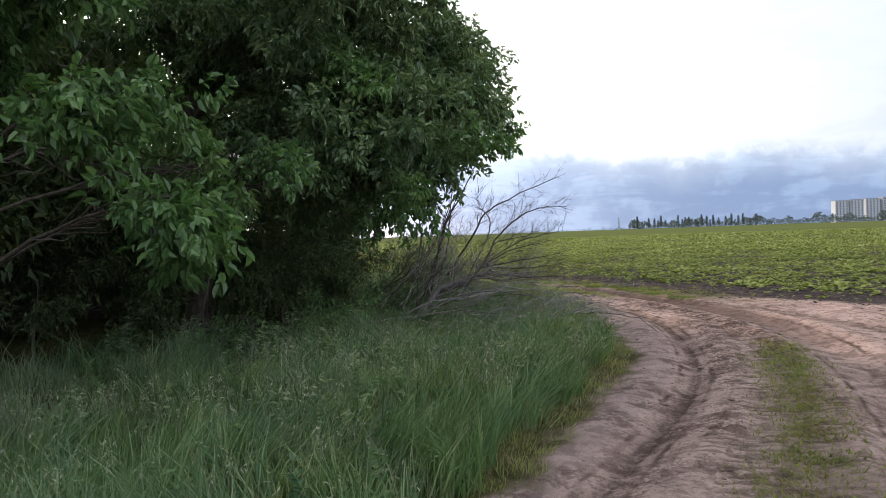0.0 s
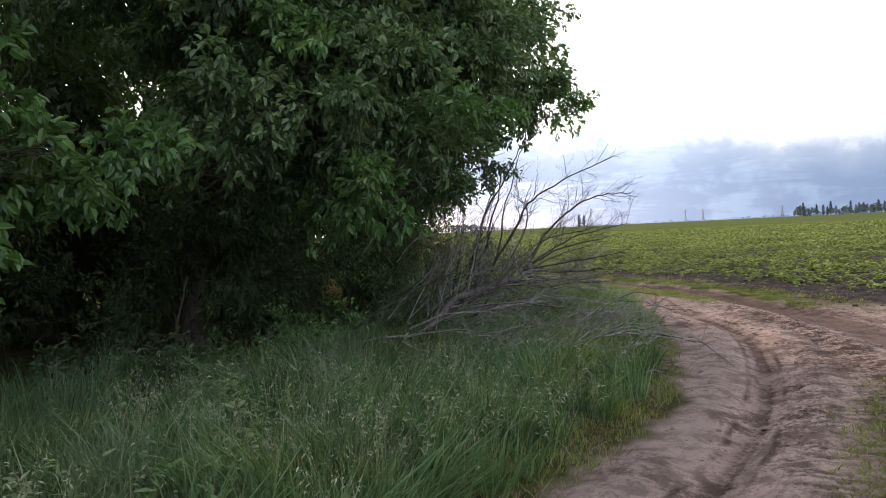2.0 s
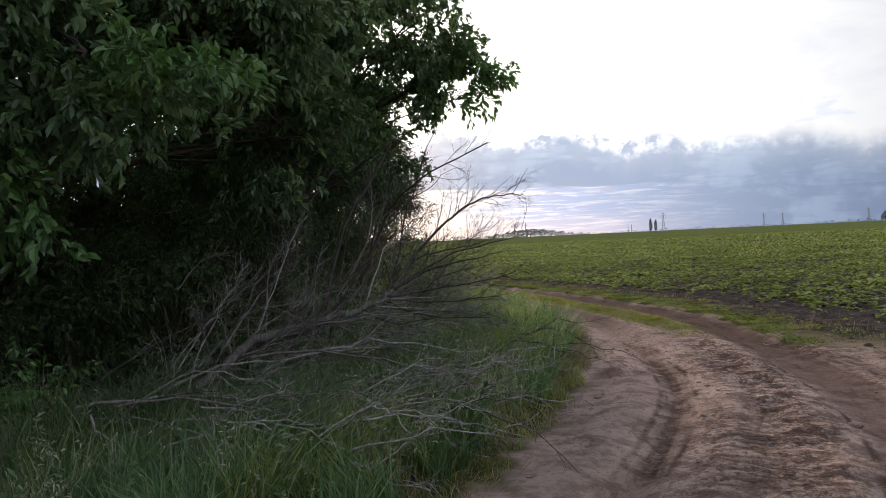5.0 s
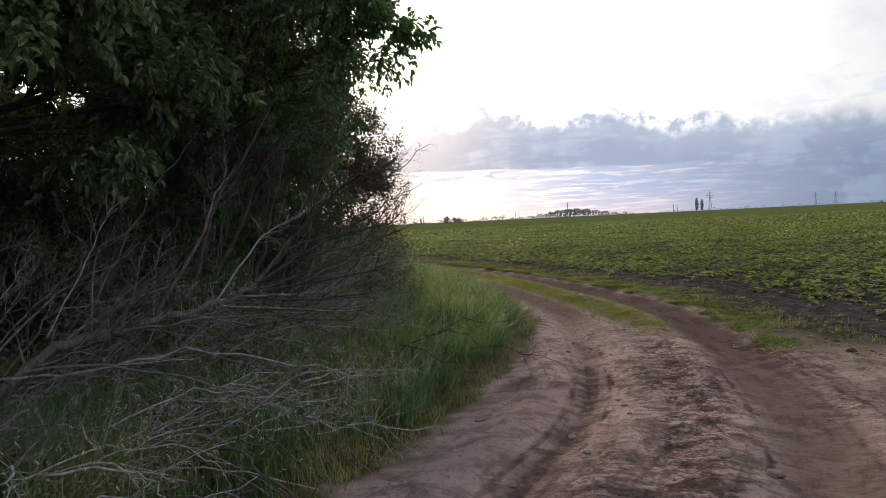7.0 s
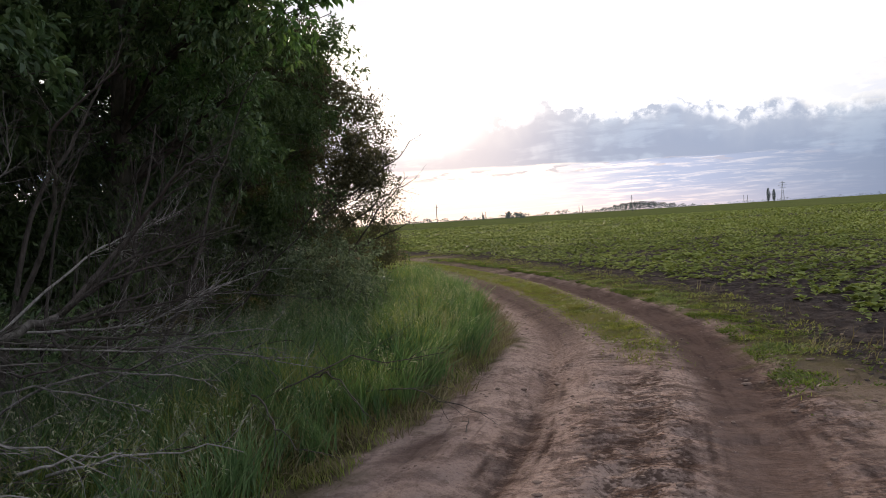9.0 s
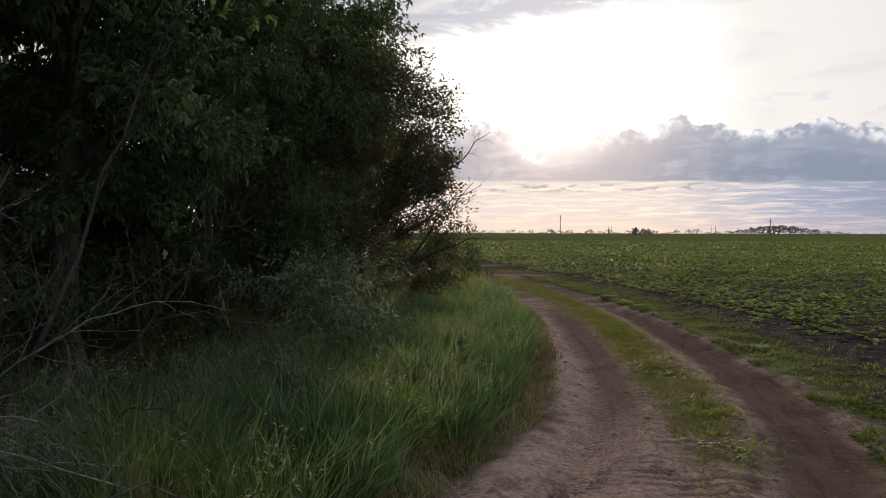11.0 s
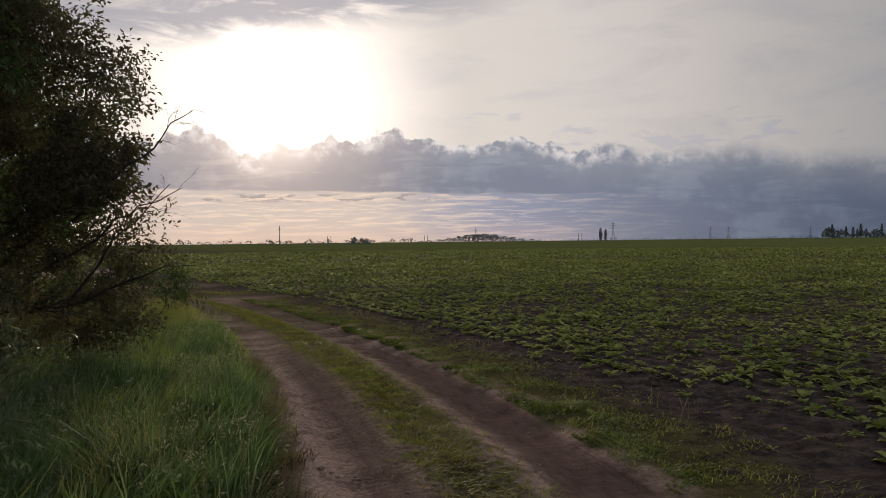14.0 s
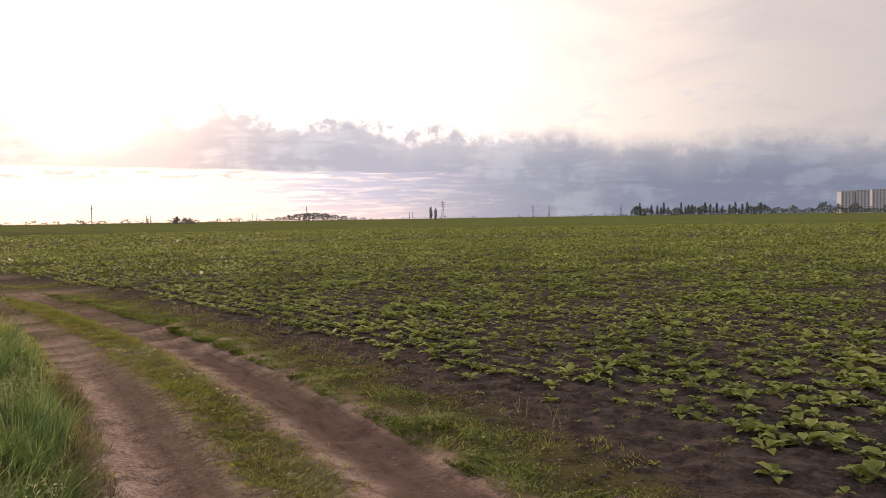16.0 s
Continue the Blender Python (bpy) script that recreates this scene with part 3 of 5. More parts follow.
def from_line(x, y, line):
    """Distance to a line of points, signed: positive to its left."""
    best, sign = np.full(x.shape, 1e9), np.ones(x.shape)
    for (ax, ay), (bx, by) in zip(line[:-1], line[1:]):
        dx, dy = bx - ax, by - ay
        t = np.clip(((x - ax) * dx + (y - ay) * dy) / (dx * dx + dy * dy), 0, 1)
        d = np.hypot(x - ax - t * dx, y - ay - t * dy)
        near = d < best
        best = np.where(near, d, best)
        sign = np.where(near, np.where(dx * (y - ay) - dy * (x - ax) >= 0, 1.0, -1.0), sign)
    return best * sign


def along_line(x, y, line):
    """The way along a line of points to the place nearest to x, y."""
    best, way, gone = np.full(x.shape, 1e9), np.zeros(x.shape), 0.0
    for (ax, ay), (bx, by) in zip(line[:-1], line[1:]):
        dx, dy = bx - ax, by - ay
        long = math.hypot(dx, dy)
        t = np.clip(((x - ax) * dx + (y - ay) * dy) / long ** 2, 0, 1)
        d = np.hypot(x - ax - t * dx, y - ay - t * dy)
        near = d < best
        best, way = np.where(near, d, best), np.where(near, gone + t * long, way)
        gone += long
    return way


def bend_line(line, times=2):
    """Rounds a line of points by cutting its corners."""
    for _ in range(times):
        cut = [line[0]]
        for a, b in zip(line[:-1], line[1:]):
            cut += [(a[0] * 0.75 + b[0] * 0.25, a[1] * 0.75 + b[1] * 0.25), (a[0] * 0.25 + b[0] * 0.75, a[1] * 0.25 + b[1] * 0.75)]
        line = cut + [line[-1]]
    return line


LEFT_EDGE, LEFT_RUT, RIGHT_RUT, SIDE_RUT = bend_line(LEFT_EDGE), bend_line(LEFT_RUT), bend_line(RIGHT_RUT), bend_line(SIDE_RUT)


def ripple(x, y, scale, seed=0.0):
    """Smooth unevenness between -1 and 1."""
    x, y, out = x / scale, y / scale, 0
    for i, (a, b) in enumerate(((1.0, 0.3), (-0.6, 0.9), (0.4, -1.2), (1.7, 0.8), (-1.3, 1.9), (2.9, -1.1))):
        out = out + np.sin(a * x * 2.1 + b * y * 2.3 + seed * 3.7 + i * 1.9) * np.cos(b * x * 1.7 - a * y * 1.3 + seed + i * 2.7)
    return out / 3.2


LUMPS = np.random.default_rng(3).uniform(-1, 1, (128, 128))


def lumps(x, y, scale, seed=0):
    """Irregular unevenness between -1 and 1, with no direction of its own."""
    x, y = x / scale + seed * 17.3, y / scale + seed * 9.1
    i, j = np.floor(x).astype(int), np.floor(y).astype(int)
    u, v = x - i, y - j
    u, v = u * u * (3 - 2 * u), v * v * (3 - 2 * v)
    a, b, c, d = (LUMPS[(i + p) % 128, (j + q) % 128] for p, q in ((0, 0), (1, 0), (0, 1), (1, 1)))
    return (a * (1 - u) + b * u) * (1 - v) + (c * (1 - u) + d * u) * v


def churned(x, y):
    """Where wheels have broken the surface between the ruts and beside them."""
    band = bump_at(x, y, STRIP, 0.33) * smooth(y, 9.8, 11.2) * smooth(y, 19.5, 17.5)
    band = band + 0.8 * bump_at(x, y, SIDE_RUT, 0.3) * smooth(lumps(x, y, 1.1, 5), -0.3, 0.4) * smooth(y, 21, 18)
    band = band + 0.7 * np.exp(-((from_line(x, y, LEFT_RUT) + 0.42) / 0.2) ** 2) * smooth(lumps(x, y, 0.9, 8), -0.1, 0.5) * smooth(y, 19, 16)
    band = band + 0.55 * smooth(lumps(x, y, 0.55, 2) + 0.5 * lumps(x, y, 0.2, 3), 0.35, 0.9)
    return np.clip(band, 0, 1)


def smooth(x, lo, hi):
    t = np.clip((x - lo) / (hi - lo), 0, 1)
    return t * t * (3 - 2 * t)


def bump_at(x, y, line, wide):
    return np.exp(-(from_line(x, y, line) / wide) ** 2)


def ground_height(x, y):
    left, field = from_line(x, y, LEFT_EDGE), -from_line(x, y, FIELD_EDGE)
    close = smooth(np.hypot(x - 2, y - 18), 90, 50)
    road = smooth(-left, -0.1, 0.4) * smooth(-field, -0.3, 0.4)
    z = -0.06 * bump_at(x, y, LEFT_RUT, 0.24) - 0.022 * bump_at(x, y, LEFT_RUT, 0.08) - 0.085 * bump_at(x, y, RIGHT_RUT, 0.33) - 0.035 * bump_at(x, y, SIDE_RUT, 0.3)
    z = z + 0.028 * np.exp(-((np.abs(from_line(x, y, LEFT_RUT)) - 0.48) / 0.16) ** 2)
    z = z + 0.025 * np.exp(-((np.abs(from_line(x, y, RIGHT_RUT)) - 0.55) / 0.16) ** 2)
    rough = 0.35 + churned(x, y)
    z = z + road * (0.012 * lumps(x, y, 0.8, 1) + 0.012 * lumps(x, y, 0.35, 2) + rough * (0.013 * lumps(x, y, 0.17, 3) + 0.013 * lumps(x, y, 0.09, 4)))
    z = z + smooth(left, 0.0, 1.2) * 0.09 + smooth(left, 0.5, 3) * 0.05 * ripple(x, y, 1.6, 2.0)
    z = z + smooth(field, 0.0, 1.5) * (0.035 * lumps(x, y, 0.3, 5) + 0.03 * lumps(x, y, 0.13, 6) + 0.03)
    return z * close


def height_at(x, y):
    return float(ground_height(np.array([x], float), np.array([y], float))[0])


# ---- ground, track and field ----
def axis_steps(lo, hi, step, far):
    inner = np.arange(lo, hi + step / 2, step)
    grow = step * 1.22 ** np.arange(1, 60)
    outer = np.cumsum(grow)
    outer = outer[outer < far]
    return np.concatenate([lo - outer[::-1], inner, hi + outer])


def build_ground():
    xs, ys = axis_steps(-1.0, 14.0, 0.05, 4500), axis_steps(5.0, 28.0, 0.055, 4500)
    gx, gy = np.meshgrid(xs, ys)
    x, y = gx.ravel(), gy.ravel()
    z = ground_height(x, y)
    left, field = from_line(x, y, LEFT_EDGE), -from_line(x, y, FIELD_EDGE)
    ragged = 0.16 * lumps(x, y, 0.6, 1) + 0.13 * lumps(x, y, 0.2, 3) + 0.07 * lumps(x, y, 0.09, 5)
    verge_w = 0.75 - 0.29 * smooth(y, 15.5, 20)
    right = np.maximum(from_line(x, y, RIGHT_RUT) * -1 - verge_w, -9)
    bare = smooth(-left + ragged, -0.12, 0.22)
    bare = bare * np.where(y > 15, 1 - smooth(right + ragged, -0.15, 0.35) * smooth(y, 16, 21) * 0.97, 1.0)
    strip = bump_at(x, y, STRIP, 0.40) * np.maximum(smooth(y, 19.0, 22.0), smooth(y, 12.5, 10.0) * 0.6)
    bare = bare * (1 - np.clip(strip + ragged * strip, 0, 1) * 0.8)
    tilled = smooth(field + ragged * 1.4, -0.25, 0.35)
    rut = np.clip(bump_at(x, y, LEFT_RUT, 0.15) * (0.7 + 0.3 * lumps(x, y, 0.8, 5)) + bump_at(x, y, SIDE_RUT, 0.2) * 0.6 + 0.3 * np.exp(-(np.abs(from_line(x, y, RIGHT_RUT)) / 0.3) ** 4), 0, 1)
    slick = np.exp(-(np.abs(from_line(x, y, RIGHT_RUT) + 0.05 + 0.06 * lumps(x, y, 0.4, 9)) / 0.37) ** 6) * (0.8 * smooth(y, 11, 14) + 0.2 * smooth(y, 16, 19.5))
    slick = slick + 0.85 * np.exp(-(((x - 3.5 + 0.06 * lumps(x, y, 0.3, 2)) / 0.2) ** 2 + ((y - 16.2) / 0.5) ** 2) ** 2)
    slick = slick + 0.8 * np.exp(-(((x - 4.88 + 0.12 * lumps(x, y, 0.3, 12) + 0.1 * lumps(x, y, 0.12, 13)) / 0.16) ** 2 + ((y - 12.8) / 1.3) ** 4)) * smooth(lumps(x, y, 0.35, 14) + 0.5 * lumps(x, y, 0.1, 15), -0.5, 0.3)
    slick = np.clip(slick + 0.75 * np.exp(-(np.abs(from_line(x, y, LEFT_RUT) + 0.24) / 0.19) ** 6) * smooth(y, 19, 22), 0, 1)
    spread = np.hypot(x - 4, y - 16)
    marks = dict(from_left_rut=from_line(x, y, LEFT_RUT), from_right_rut=from_line(x, y, RIGHT_RUT), from_side_rut=from_line(x, y, SIDE_RUT), along=along_line(x, y, LEFT_RUT), churn=churned(x, y), slick=slick)
    far_crop = smooth(field, 30, 60) * smooth(spread, 75, 135)
    nx = len(xs)
    r, c = np.meshgrid(np.arange(len(ys) - 1), np.arange(nx - 1), indexing="ij")
    i = (r * nx + c).ravel()
    quads = np.stack([i, i + 1, i + nx + 1, i + nx], 1)
    road_f = (bare[quads].mean(1) > 0.5) & (tilled[quads].mean(1) < 0.5) & (np.abs(x[quads].mean(1)) < 60) & (y[quads].mean(1) < 110) & (y[quads].mean(1) > -12)
    field_f = (tilled[quads].mean(1) >= 0.5)
    for name, keep, label in (("ground", ~road_f & ~field_f, "rough grassy ground along the shelterbelt"),
                              ("road", road_f, "rutted bare dirt track with dried tyre marks"),
                              ("field", field_f, "flat field of dark tilled soil under a young crop")):
        q = quads[keep]
        used, inv = np.unique(q, return_inverse=True)
        me = mesh_from(name, np.stack([x, y, z], 1)[used], [inv.reshape(-1, 4)], EARTH, True)
        for key, arr in (("bare", bare), ("tilled", tilled), ("rut", rut), ("far_crop", far_crop), ("distance", spread), *marks.items()):
            me.attributes.new(key, "FLOAT", "POINT").data.foreach_set("value", arr[used].astype(np.float32))
        tagged(new(name, me), label, name, kind="structure")


build_ground()


# ---- trees of the shelterbelt ----
LIGHT_GAPS = [((-2.32, 10.19, 3.19), 0.5), ((5.32, 8.65, 1.66), 0.3)]      # gaps in the crowns, along the sun's way to these points, and their radii


def in_lobes(rng, lobes, count, shell=0.35):
    """Points in lumpy balls, most of them near the skin, and the way out of the ball."""
    lobes = np.array(lobes, float)
    weight = (lobes[:, 3] * lobes[:, 4] * lobes[:, 5]) ** 0.75
    pick = rng.choice(len(lobes), count, p=weight / weight.sum())
    d = unit(rng.normal(0, 1, (count, 3)))
    lump = 1 + 0.22 * np.sin(d[:, 0] * 5 + pick) * np.cos(d[:, 2] * 6 + pick * 2) + 0.15 * np.sin(d[:, 1] * 9 + pick * 3)
    r = rng.uniform(0, 1, count) ** shell * lump
    return lobes[pick, :3] + d * lobes[pick, 3:] * r[:, None], d


def bunches(rng, lobes, count, shell, each=15, size=0.18):
    """Twig feet gathered in bunches, with gaps between them."""
    c, d = in_lobes(rng, lobes, max(1, count // each), shell)
    p = np.repeat(c, each, 0) + rng.normal(0, size, (len(c) * each, 3)) * np.array([1.15, 1.15, 0.42])
    return p, np.repeat(d, each, 0)


def tree(name, label, base, top, lobes, count, leaf, leaf_mat, seed, trunk_r=0.14, leaves=8, leaflets=4, long=0.38, droop=0.6, slim=0.45,
         limb_mat=None, category="tree", keep_off=0.55, fine=14, shell=0.35, sprays=(), full=False):
    rng = np.random.default_rng(seed)
    bx, by = base
    bz = height_at(bx, by) - 0.05
    root = empty(name, (bx, by, bz), label, category)
    limb_mat = limb_mat or BARK
    trunk = Tubes()
    line = wander(rng, (bx, by, bz), (rng.normal(0, 0.08), rng.normal(0, 0.08), 1), top * 0.8, 9, 0.07, (0, 0, 1))
    radii = np.linspace(trunk_r, trunk_r * 0.35, len(line))
    radii[0] *= 1.45
    trunk.add(line, radii, 9)
    part("trunk", trunk.mesh("trunk", limb_mat), root)
    twigs = Tubes()
    for lobe in lobes:
        c = np.array(lobe[:3])
        i = int(np.clip(np.searchsorted(line[:, 2], max(c[2] * 0.6, 0.5)), 1, len(line) - 2))
        limb = Tubes()
        a, span = line[i], c - line[i]
        bow = np.array([rng.normal(0, 0.12), rng.normal(0, 0.12), 0.18]) * np.linalg.norm(span)
        ts = np.linspace(0, 1, 7)[:, None]
        path = a + span * ts + bow * ts * (1 - ts) + rng.normal(0, 0.03, (7, 3)) * ts
        r0 = radii[i] * 0.55 * min(1.0, max(lobe[3:]) / 1.3)
        limb.add(path, np.linspace(r0, r0 * 0.3, 7), 6)
        for _ in range(fine):
            e, _d = in_lobes(rng, [lobe], 1)
            st = path[rng.integers(3, 7)]
            if from_line(e[:1, 0], e[:1, 1], LEFT_EDGE)[0] > keep_off and e[0, 2] > 0.2:
                tw = np.linspace(0, 1, 5)[:, None]
                twigs.add(st + (e[0] - st) * tw + rng.normal(0, 0.05, (5, 3)) * tw, np.linspace(r0 * 0.28, 0.004, 5), 4)
        part("limb", limb.mesh("limb", limb_mat), root)
    if twigs.count:
        tagged(part("twig_mass", twigs.mesh("twig_mass", limb_mat), root), kind="stuff")
    p, d = bunches(rng, lobes, count, shell)
    ok = (from_line(p[:, 0], p[:, 1], LEFT_EDGE) > keep_off) & (p[:, 2] > 0.12)
    for at, wide in LIGHT_GAPS:
        ok &= np.linalg.norm(np.cross(p - np.array(at), np.array(sun_direction())), axis=1) > wide
    p, d = p[ok], d[ok]
    way = unit(d * 0.8 + rng.normal(0, 0.45, d.shape) + np.array([0, 0, -0.15]))
    v, q = sprigs(rng, p, way, long * rng.uniform(0.6, 1.3, len(p)), leaves, leaflets, leaf, droop, slim, full)
    part("crown", mesh_from("crown", v, [q], leaf_mat), root)
    for lobe, number in sprays:
        p, d = bunches(rng, [lobe], number, 0.6, 6, 0.12)
        way = unit(d + rng.normal(0, 0.35, d.shape) + np.array([0.35, -0.35, 0.1]))
        v, q = sprigs(rng, p, way, long * rng.uniform(0.6, 1.2, len(p)), leaves, leaflets, leaf, droop + 0.15, slim, True)
        tagged(part("leafy_bough", mesh_from("leafy_bough", v, [q], LEAF_FRESH), root, "fresh light green leafy bough"), "fresh light green leafy bough", kind="stuff")
    return root


tree("box_elder", "box elder with fresh bright green leaves hanging over the grass", (-4.6, 8.6), 7.0,
     [(-2.15, 7.15, 1.95, 0.55, 0.45, 0.32), (-1.75, 7.25, 2.1, 0.32, 0.35, 0.22), (-2.5, 7.2, 2.55, 0.6, 0.55, 0.42), (-2.55, 7.7, 3.25, 0.65, 0.65, 0.45),
      (-2.0, 8.8, 2.45, 0.45, 0.45, 0.3), (-3.9, 7.5, 4.3, 1.4, 1.4, 1.2), (-4.6, 8.5, 6.0, 2.5, 2.4, 1.9)],
     1350, 0.115, LEAF_FRESH, 11, 0.16, leaflets=5, long=0.36, droop=0.55, slim=0.52, full=True)
tree("box_elder", "large box elder with dark green crown overhanging the verge", (-3.9, 14.2), 8.5,
     [(-0.7, 11.0, 3.0, 1.15, 1.0, 0.7), (0.0, 12.0, 3.2, 1.1, 1.1, 0.8), (-0.1, 13.4, 4.0, 1.15, 1.3, 1.1), (-1.2, 11.6, 5.3, 1.8, 1.6, 1.4),
      (-2.5, 13.5, 6.4, 2.8, 2.6, 2.2), (-2.2, 11.6, 2.6, 0.9, 0.9, 0.6), (0.0, 14.9, 3.15, 0.75, 1.0, 0.75), (-0.6, 16.2, 3.1, 0.8, 1.0, 0.7), (0.8, 14.5, 4.4, 0.6, 0.7, 0.6)],
     3500, 0.096, LEAF_MAPLE, 12, 0.2, leaflets=5, slim=0.56, long=0.36, droop=0.42, full=True,
     sprays=(((0.1, 11.05, 2.2, 0.42, 0.35, 0.26), 34), ((-1.4, 8.9, 2.3, 0.3, 0.3, 0.3), 20), ((0.85, 11.7, 2.75, 0.35, 0.35, 0.2), 22), ((-0.3, 10.6, 3.6, 0.5, 0.4, 0.3), 24)))
tree("box_elder", "box elder with a leafy bough reaching towards the track", (-2.4, 18.9), 8.5,
     [(0.2, 17.3, 4.8, 1.0, 0.9, 0.8), (0.7, 17.4, 3.75, 0.7, 0.5, 0.3), (0.6, 16.6, 5.3, 0.8, 0.85, 0.8), (-1.2, 17.8, 5.6, 1.8, 1.7, 1.6), (1.4, 17.4, 3.95, 0.5, 0.4, 0.35), (1.9, 17.5, 3.72, 0.28, 0.28, 0.2),
      (1.15, 16.7, 4.6, 0.6, 0.55, 0.5), (-2.7, 19.0, 7.0, 2.4, 2.4, 1.9), (-1.2, 18.9, 2.9, 1.1, 0.9, 0.8), (0.2, 18.3, 3.2, 0.5, 0.4, 0.35), (-3.6, 19.2, 3.6, 1.5, 1.5, 1.3), (-5.0, 20.6, 4.6, 1.8, 1.8, 1.5)],
     3300, 0.08, LEAF_MAPLE, 13, 0.18, leaflets=5, slim=0.56, long=0.34, droop=0.42, full=True,
     sprays=(((-1.74, 20.2, 4.1, 0.6, 0.5, 0.45), 30), ((-1.6, 20.27, 3.21, 0.35, 0.3, 0.45), 18), ((-1.55, 19.15, 3.94, 0.6, 0.5, 0.5), 30), ((1.6, 17.5, 3.85, 0.35, 0.28, 0.22), 26), ((1.15, 17.4, 4.0, 0.4, 0.35, 0.3), 28)))
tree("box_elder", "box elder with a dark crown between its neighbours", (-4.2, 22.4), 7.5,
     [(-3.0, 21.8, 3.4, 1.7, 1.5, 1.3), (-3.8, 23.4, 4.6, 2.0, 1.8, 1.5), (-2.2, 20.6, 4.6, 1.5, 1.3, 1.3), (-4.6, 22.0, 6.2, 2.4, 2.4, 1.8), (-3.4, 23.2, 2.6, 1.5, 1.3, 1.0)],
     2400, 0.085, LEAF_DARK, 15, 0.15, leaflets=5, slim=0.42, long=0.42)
tree("wild_plum", "dense wild plum with small dull leaves and bare twig ends", (-4.6, 26.6), 5.2,
     [(-3.6, 26.3, 2.2, 1.15, 1.2, 1.5), (-4.5, 26.4, 4.0, 1.75, 1.6, 1.55), (-2.75, 25.9, 3.25, 0.55, 0.55, 0.5), (-6.0, 26.0, 5.0, 2.2, 2.0, 1.9), (-3.6, 25.9, 4.4, 0.7, 0.7, 0.65),
      (-4.2, 24.6, 2.0, 1.6, 1.3, 1.6), (-3.1, 26.2, 1.1, 0.6, 0.6, 0.8), (-4.1, 25.2, 4.6, 1.0, 1.0, 0.9), (-2.6, 25.8, 2.45, 0.4, 0.4, 0.3), (-4.9, 26.2, 5.2, 1.2, 1.2, 0.95), (-3.65, 26.0, 4.8, 0.6, 0.6, 0.6)],
     4600, 0.072, LEAF_PLUM, 14, 0.1, leaves=10, leaflets=2, long=0.32, droop=0.05, slim=0.55, fine=40)
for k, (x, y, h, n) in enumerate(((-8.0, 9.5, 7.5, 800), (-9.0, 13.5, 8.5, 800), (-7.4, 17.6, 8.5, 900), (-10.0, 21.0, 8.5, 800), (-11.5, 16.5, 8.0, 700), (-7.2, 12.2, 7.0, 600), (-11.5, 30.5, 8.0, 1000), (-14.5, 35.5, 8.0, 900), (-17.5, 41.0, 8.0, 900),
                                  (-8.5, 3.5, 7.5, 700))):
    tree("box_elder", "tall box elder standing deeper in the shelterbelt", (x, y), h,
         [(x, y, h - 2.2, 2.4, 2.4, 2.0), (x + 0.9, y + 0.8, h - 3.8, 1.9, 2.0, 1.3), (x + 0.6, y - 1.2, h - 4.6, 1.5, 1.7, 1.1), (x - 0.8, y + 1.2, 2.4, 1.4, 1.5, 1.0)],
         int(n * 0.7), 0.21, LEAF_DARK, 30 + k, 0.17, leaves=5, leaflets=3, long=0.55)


def shrub(name, label, at, lobes, count, leaf, mat, seed, **more):
    return tree(name, label, at, max(l[2] for l in lobes) * 0.9, lobes, count, leaf, mat, seed, 0.03, category="shrub", keep_off=0.4, fine=10, **more)


shrub("willow_shrub", "low shrub with pale narrow grey-green leaves beside the grass", (-0.5, 21.2),
      [(-0.2, 20.8, 1.05, 0.5, 0.45, 0.36), (-0.85, 21.0, 1.25, 0.6, 0.55, 0.42), (0.15, 20.9, 0.85, 0.4, 0.4, 0.34), (-0.5, 22.2, 0.75, 0.5, 0.5, 0.4)], 330, 0.085, LEAF_GREY, 51,
      leaves=12, leaflets=1, long=0.3, droop=0.2, slim=0.34)
for k, (x, y, r) in enumerate(((-3.4, 12.9, 1.1), (-5.4, 11.6, 1.3), (-3.2, 14.9, 1.2), (-2.9, 16.6, 1.2), (-2.2, 18.0, 0.9), (-3.0, 20.2, 1.3),
                               (-3.2, 22.4, 1.2), (-3.8, 24.2, 1.2), (-6.2, 8.4, 1.4), (-5.0, 18.0, 1.4), (-8.0, 33.0, 1.6), (-6.6, 5.4, 1.3), (-2.4, 14.2, 0.9), (-2.5, 16.2, 0.9), (-6.0, 19.6, 1.4), (-7.2, 16.8, 1.4))):
    shrub("thicket_shrub", "leafy undergrowth shrub, its colour darkened for the shade of the trees", (x, y),
          [(x, y, 0.9, r, r, 0.85), (x - 0.3, y + 0.3, 1.7, r * 0.8, r * 0.8, 0.7)], 210, 0.1, LEAF_SHADED, 60 + k, leaves=7, leaflets=3, long=0.4)


shrub("elder_shrub", "leafy mid-green shrub behind the dead brush", (-0.6, 15.1),
      [(-0.5, 14.9, 0.75, 0.7, 0.6, 0.45), (-1.3, 15.4, 1.1, 0.6, 0.6, 0.5), (0.0, 15.6, 0.7, 0.55, 0.6, 0.4)], 200, 0.07, LEAF_MAPLE, 57, leaves=9, leaflets=3, long=0.36)
shrub("elder_shrub", "small leafy seedling bush at the wood's foot", (-1.6, 12.0),
      [(-1.6, 12.0, 0.55, 0.7, 0.6, 0.4), (-2.2, 11.4, 0.5, 0.6, 0.6, 0.35)], 110, 0.075, LEAF_FRESH, 58, leaves=7, leaflets=3, long=0.3)
for k in range(15):
    y = 4.0 + k * 2.15
    x = -8.8 + 0.5 * math.sin(k * 2.4) - max(0, y - 26) * 0.75
    shrub("thicket_shrub", "tall dense thicket at the back of the shelterbelt, its colour darkened for shade", (x, y),
          [(x, y, 1.2, 1.5, 1.5, 1.1), (x + 0.3, y + 0.4, 2.7, 1.35, 1.5, 1.1)], 220, 0.21, LEAF_SHADED, 90 + k, leaves=6, leaflets=3, long=0.55, slim=0.6)


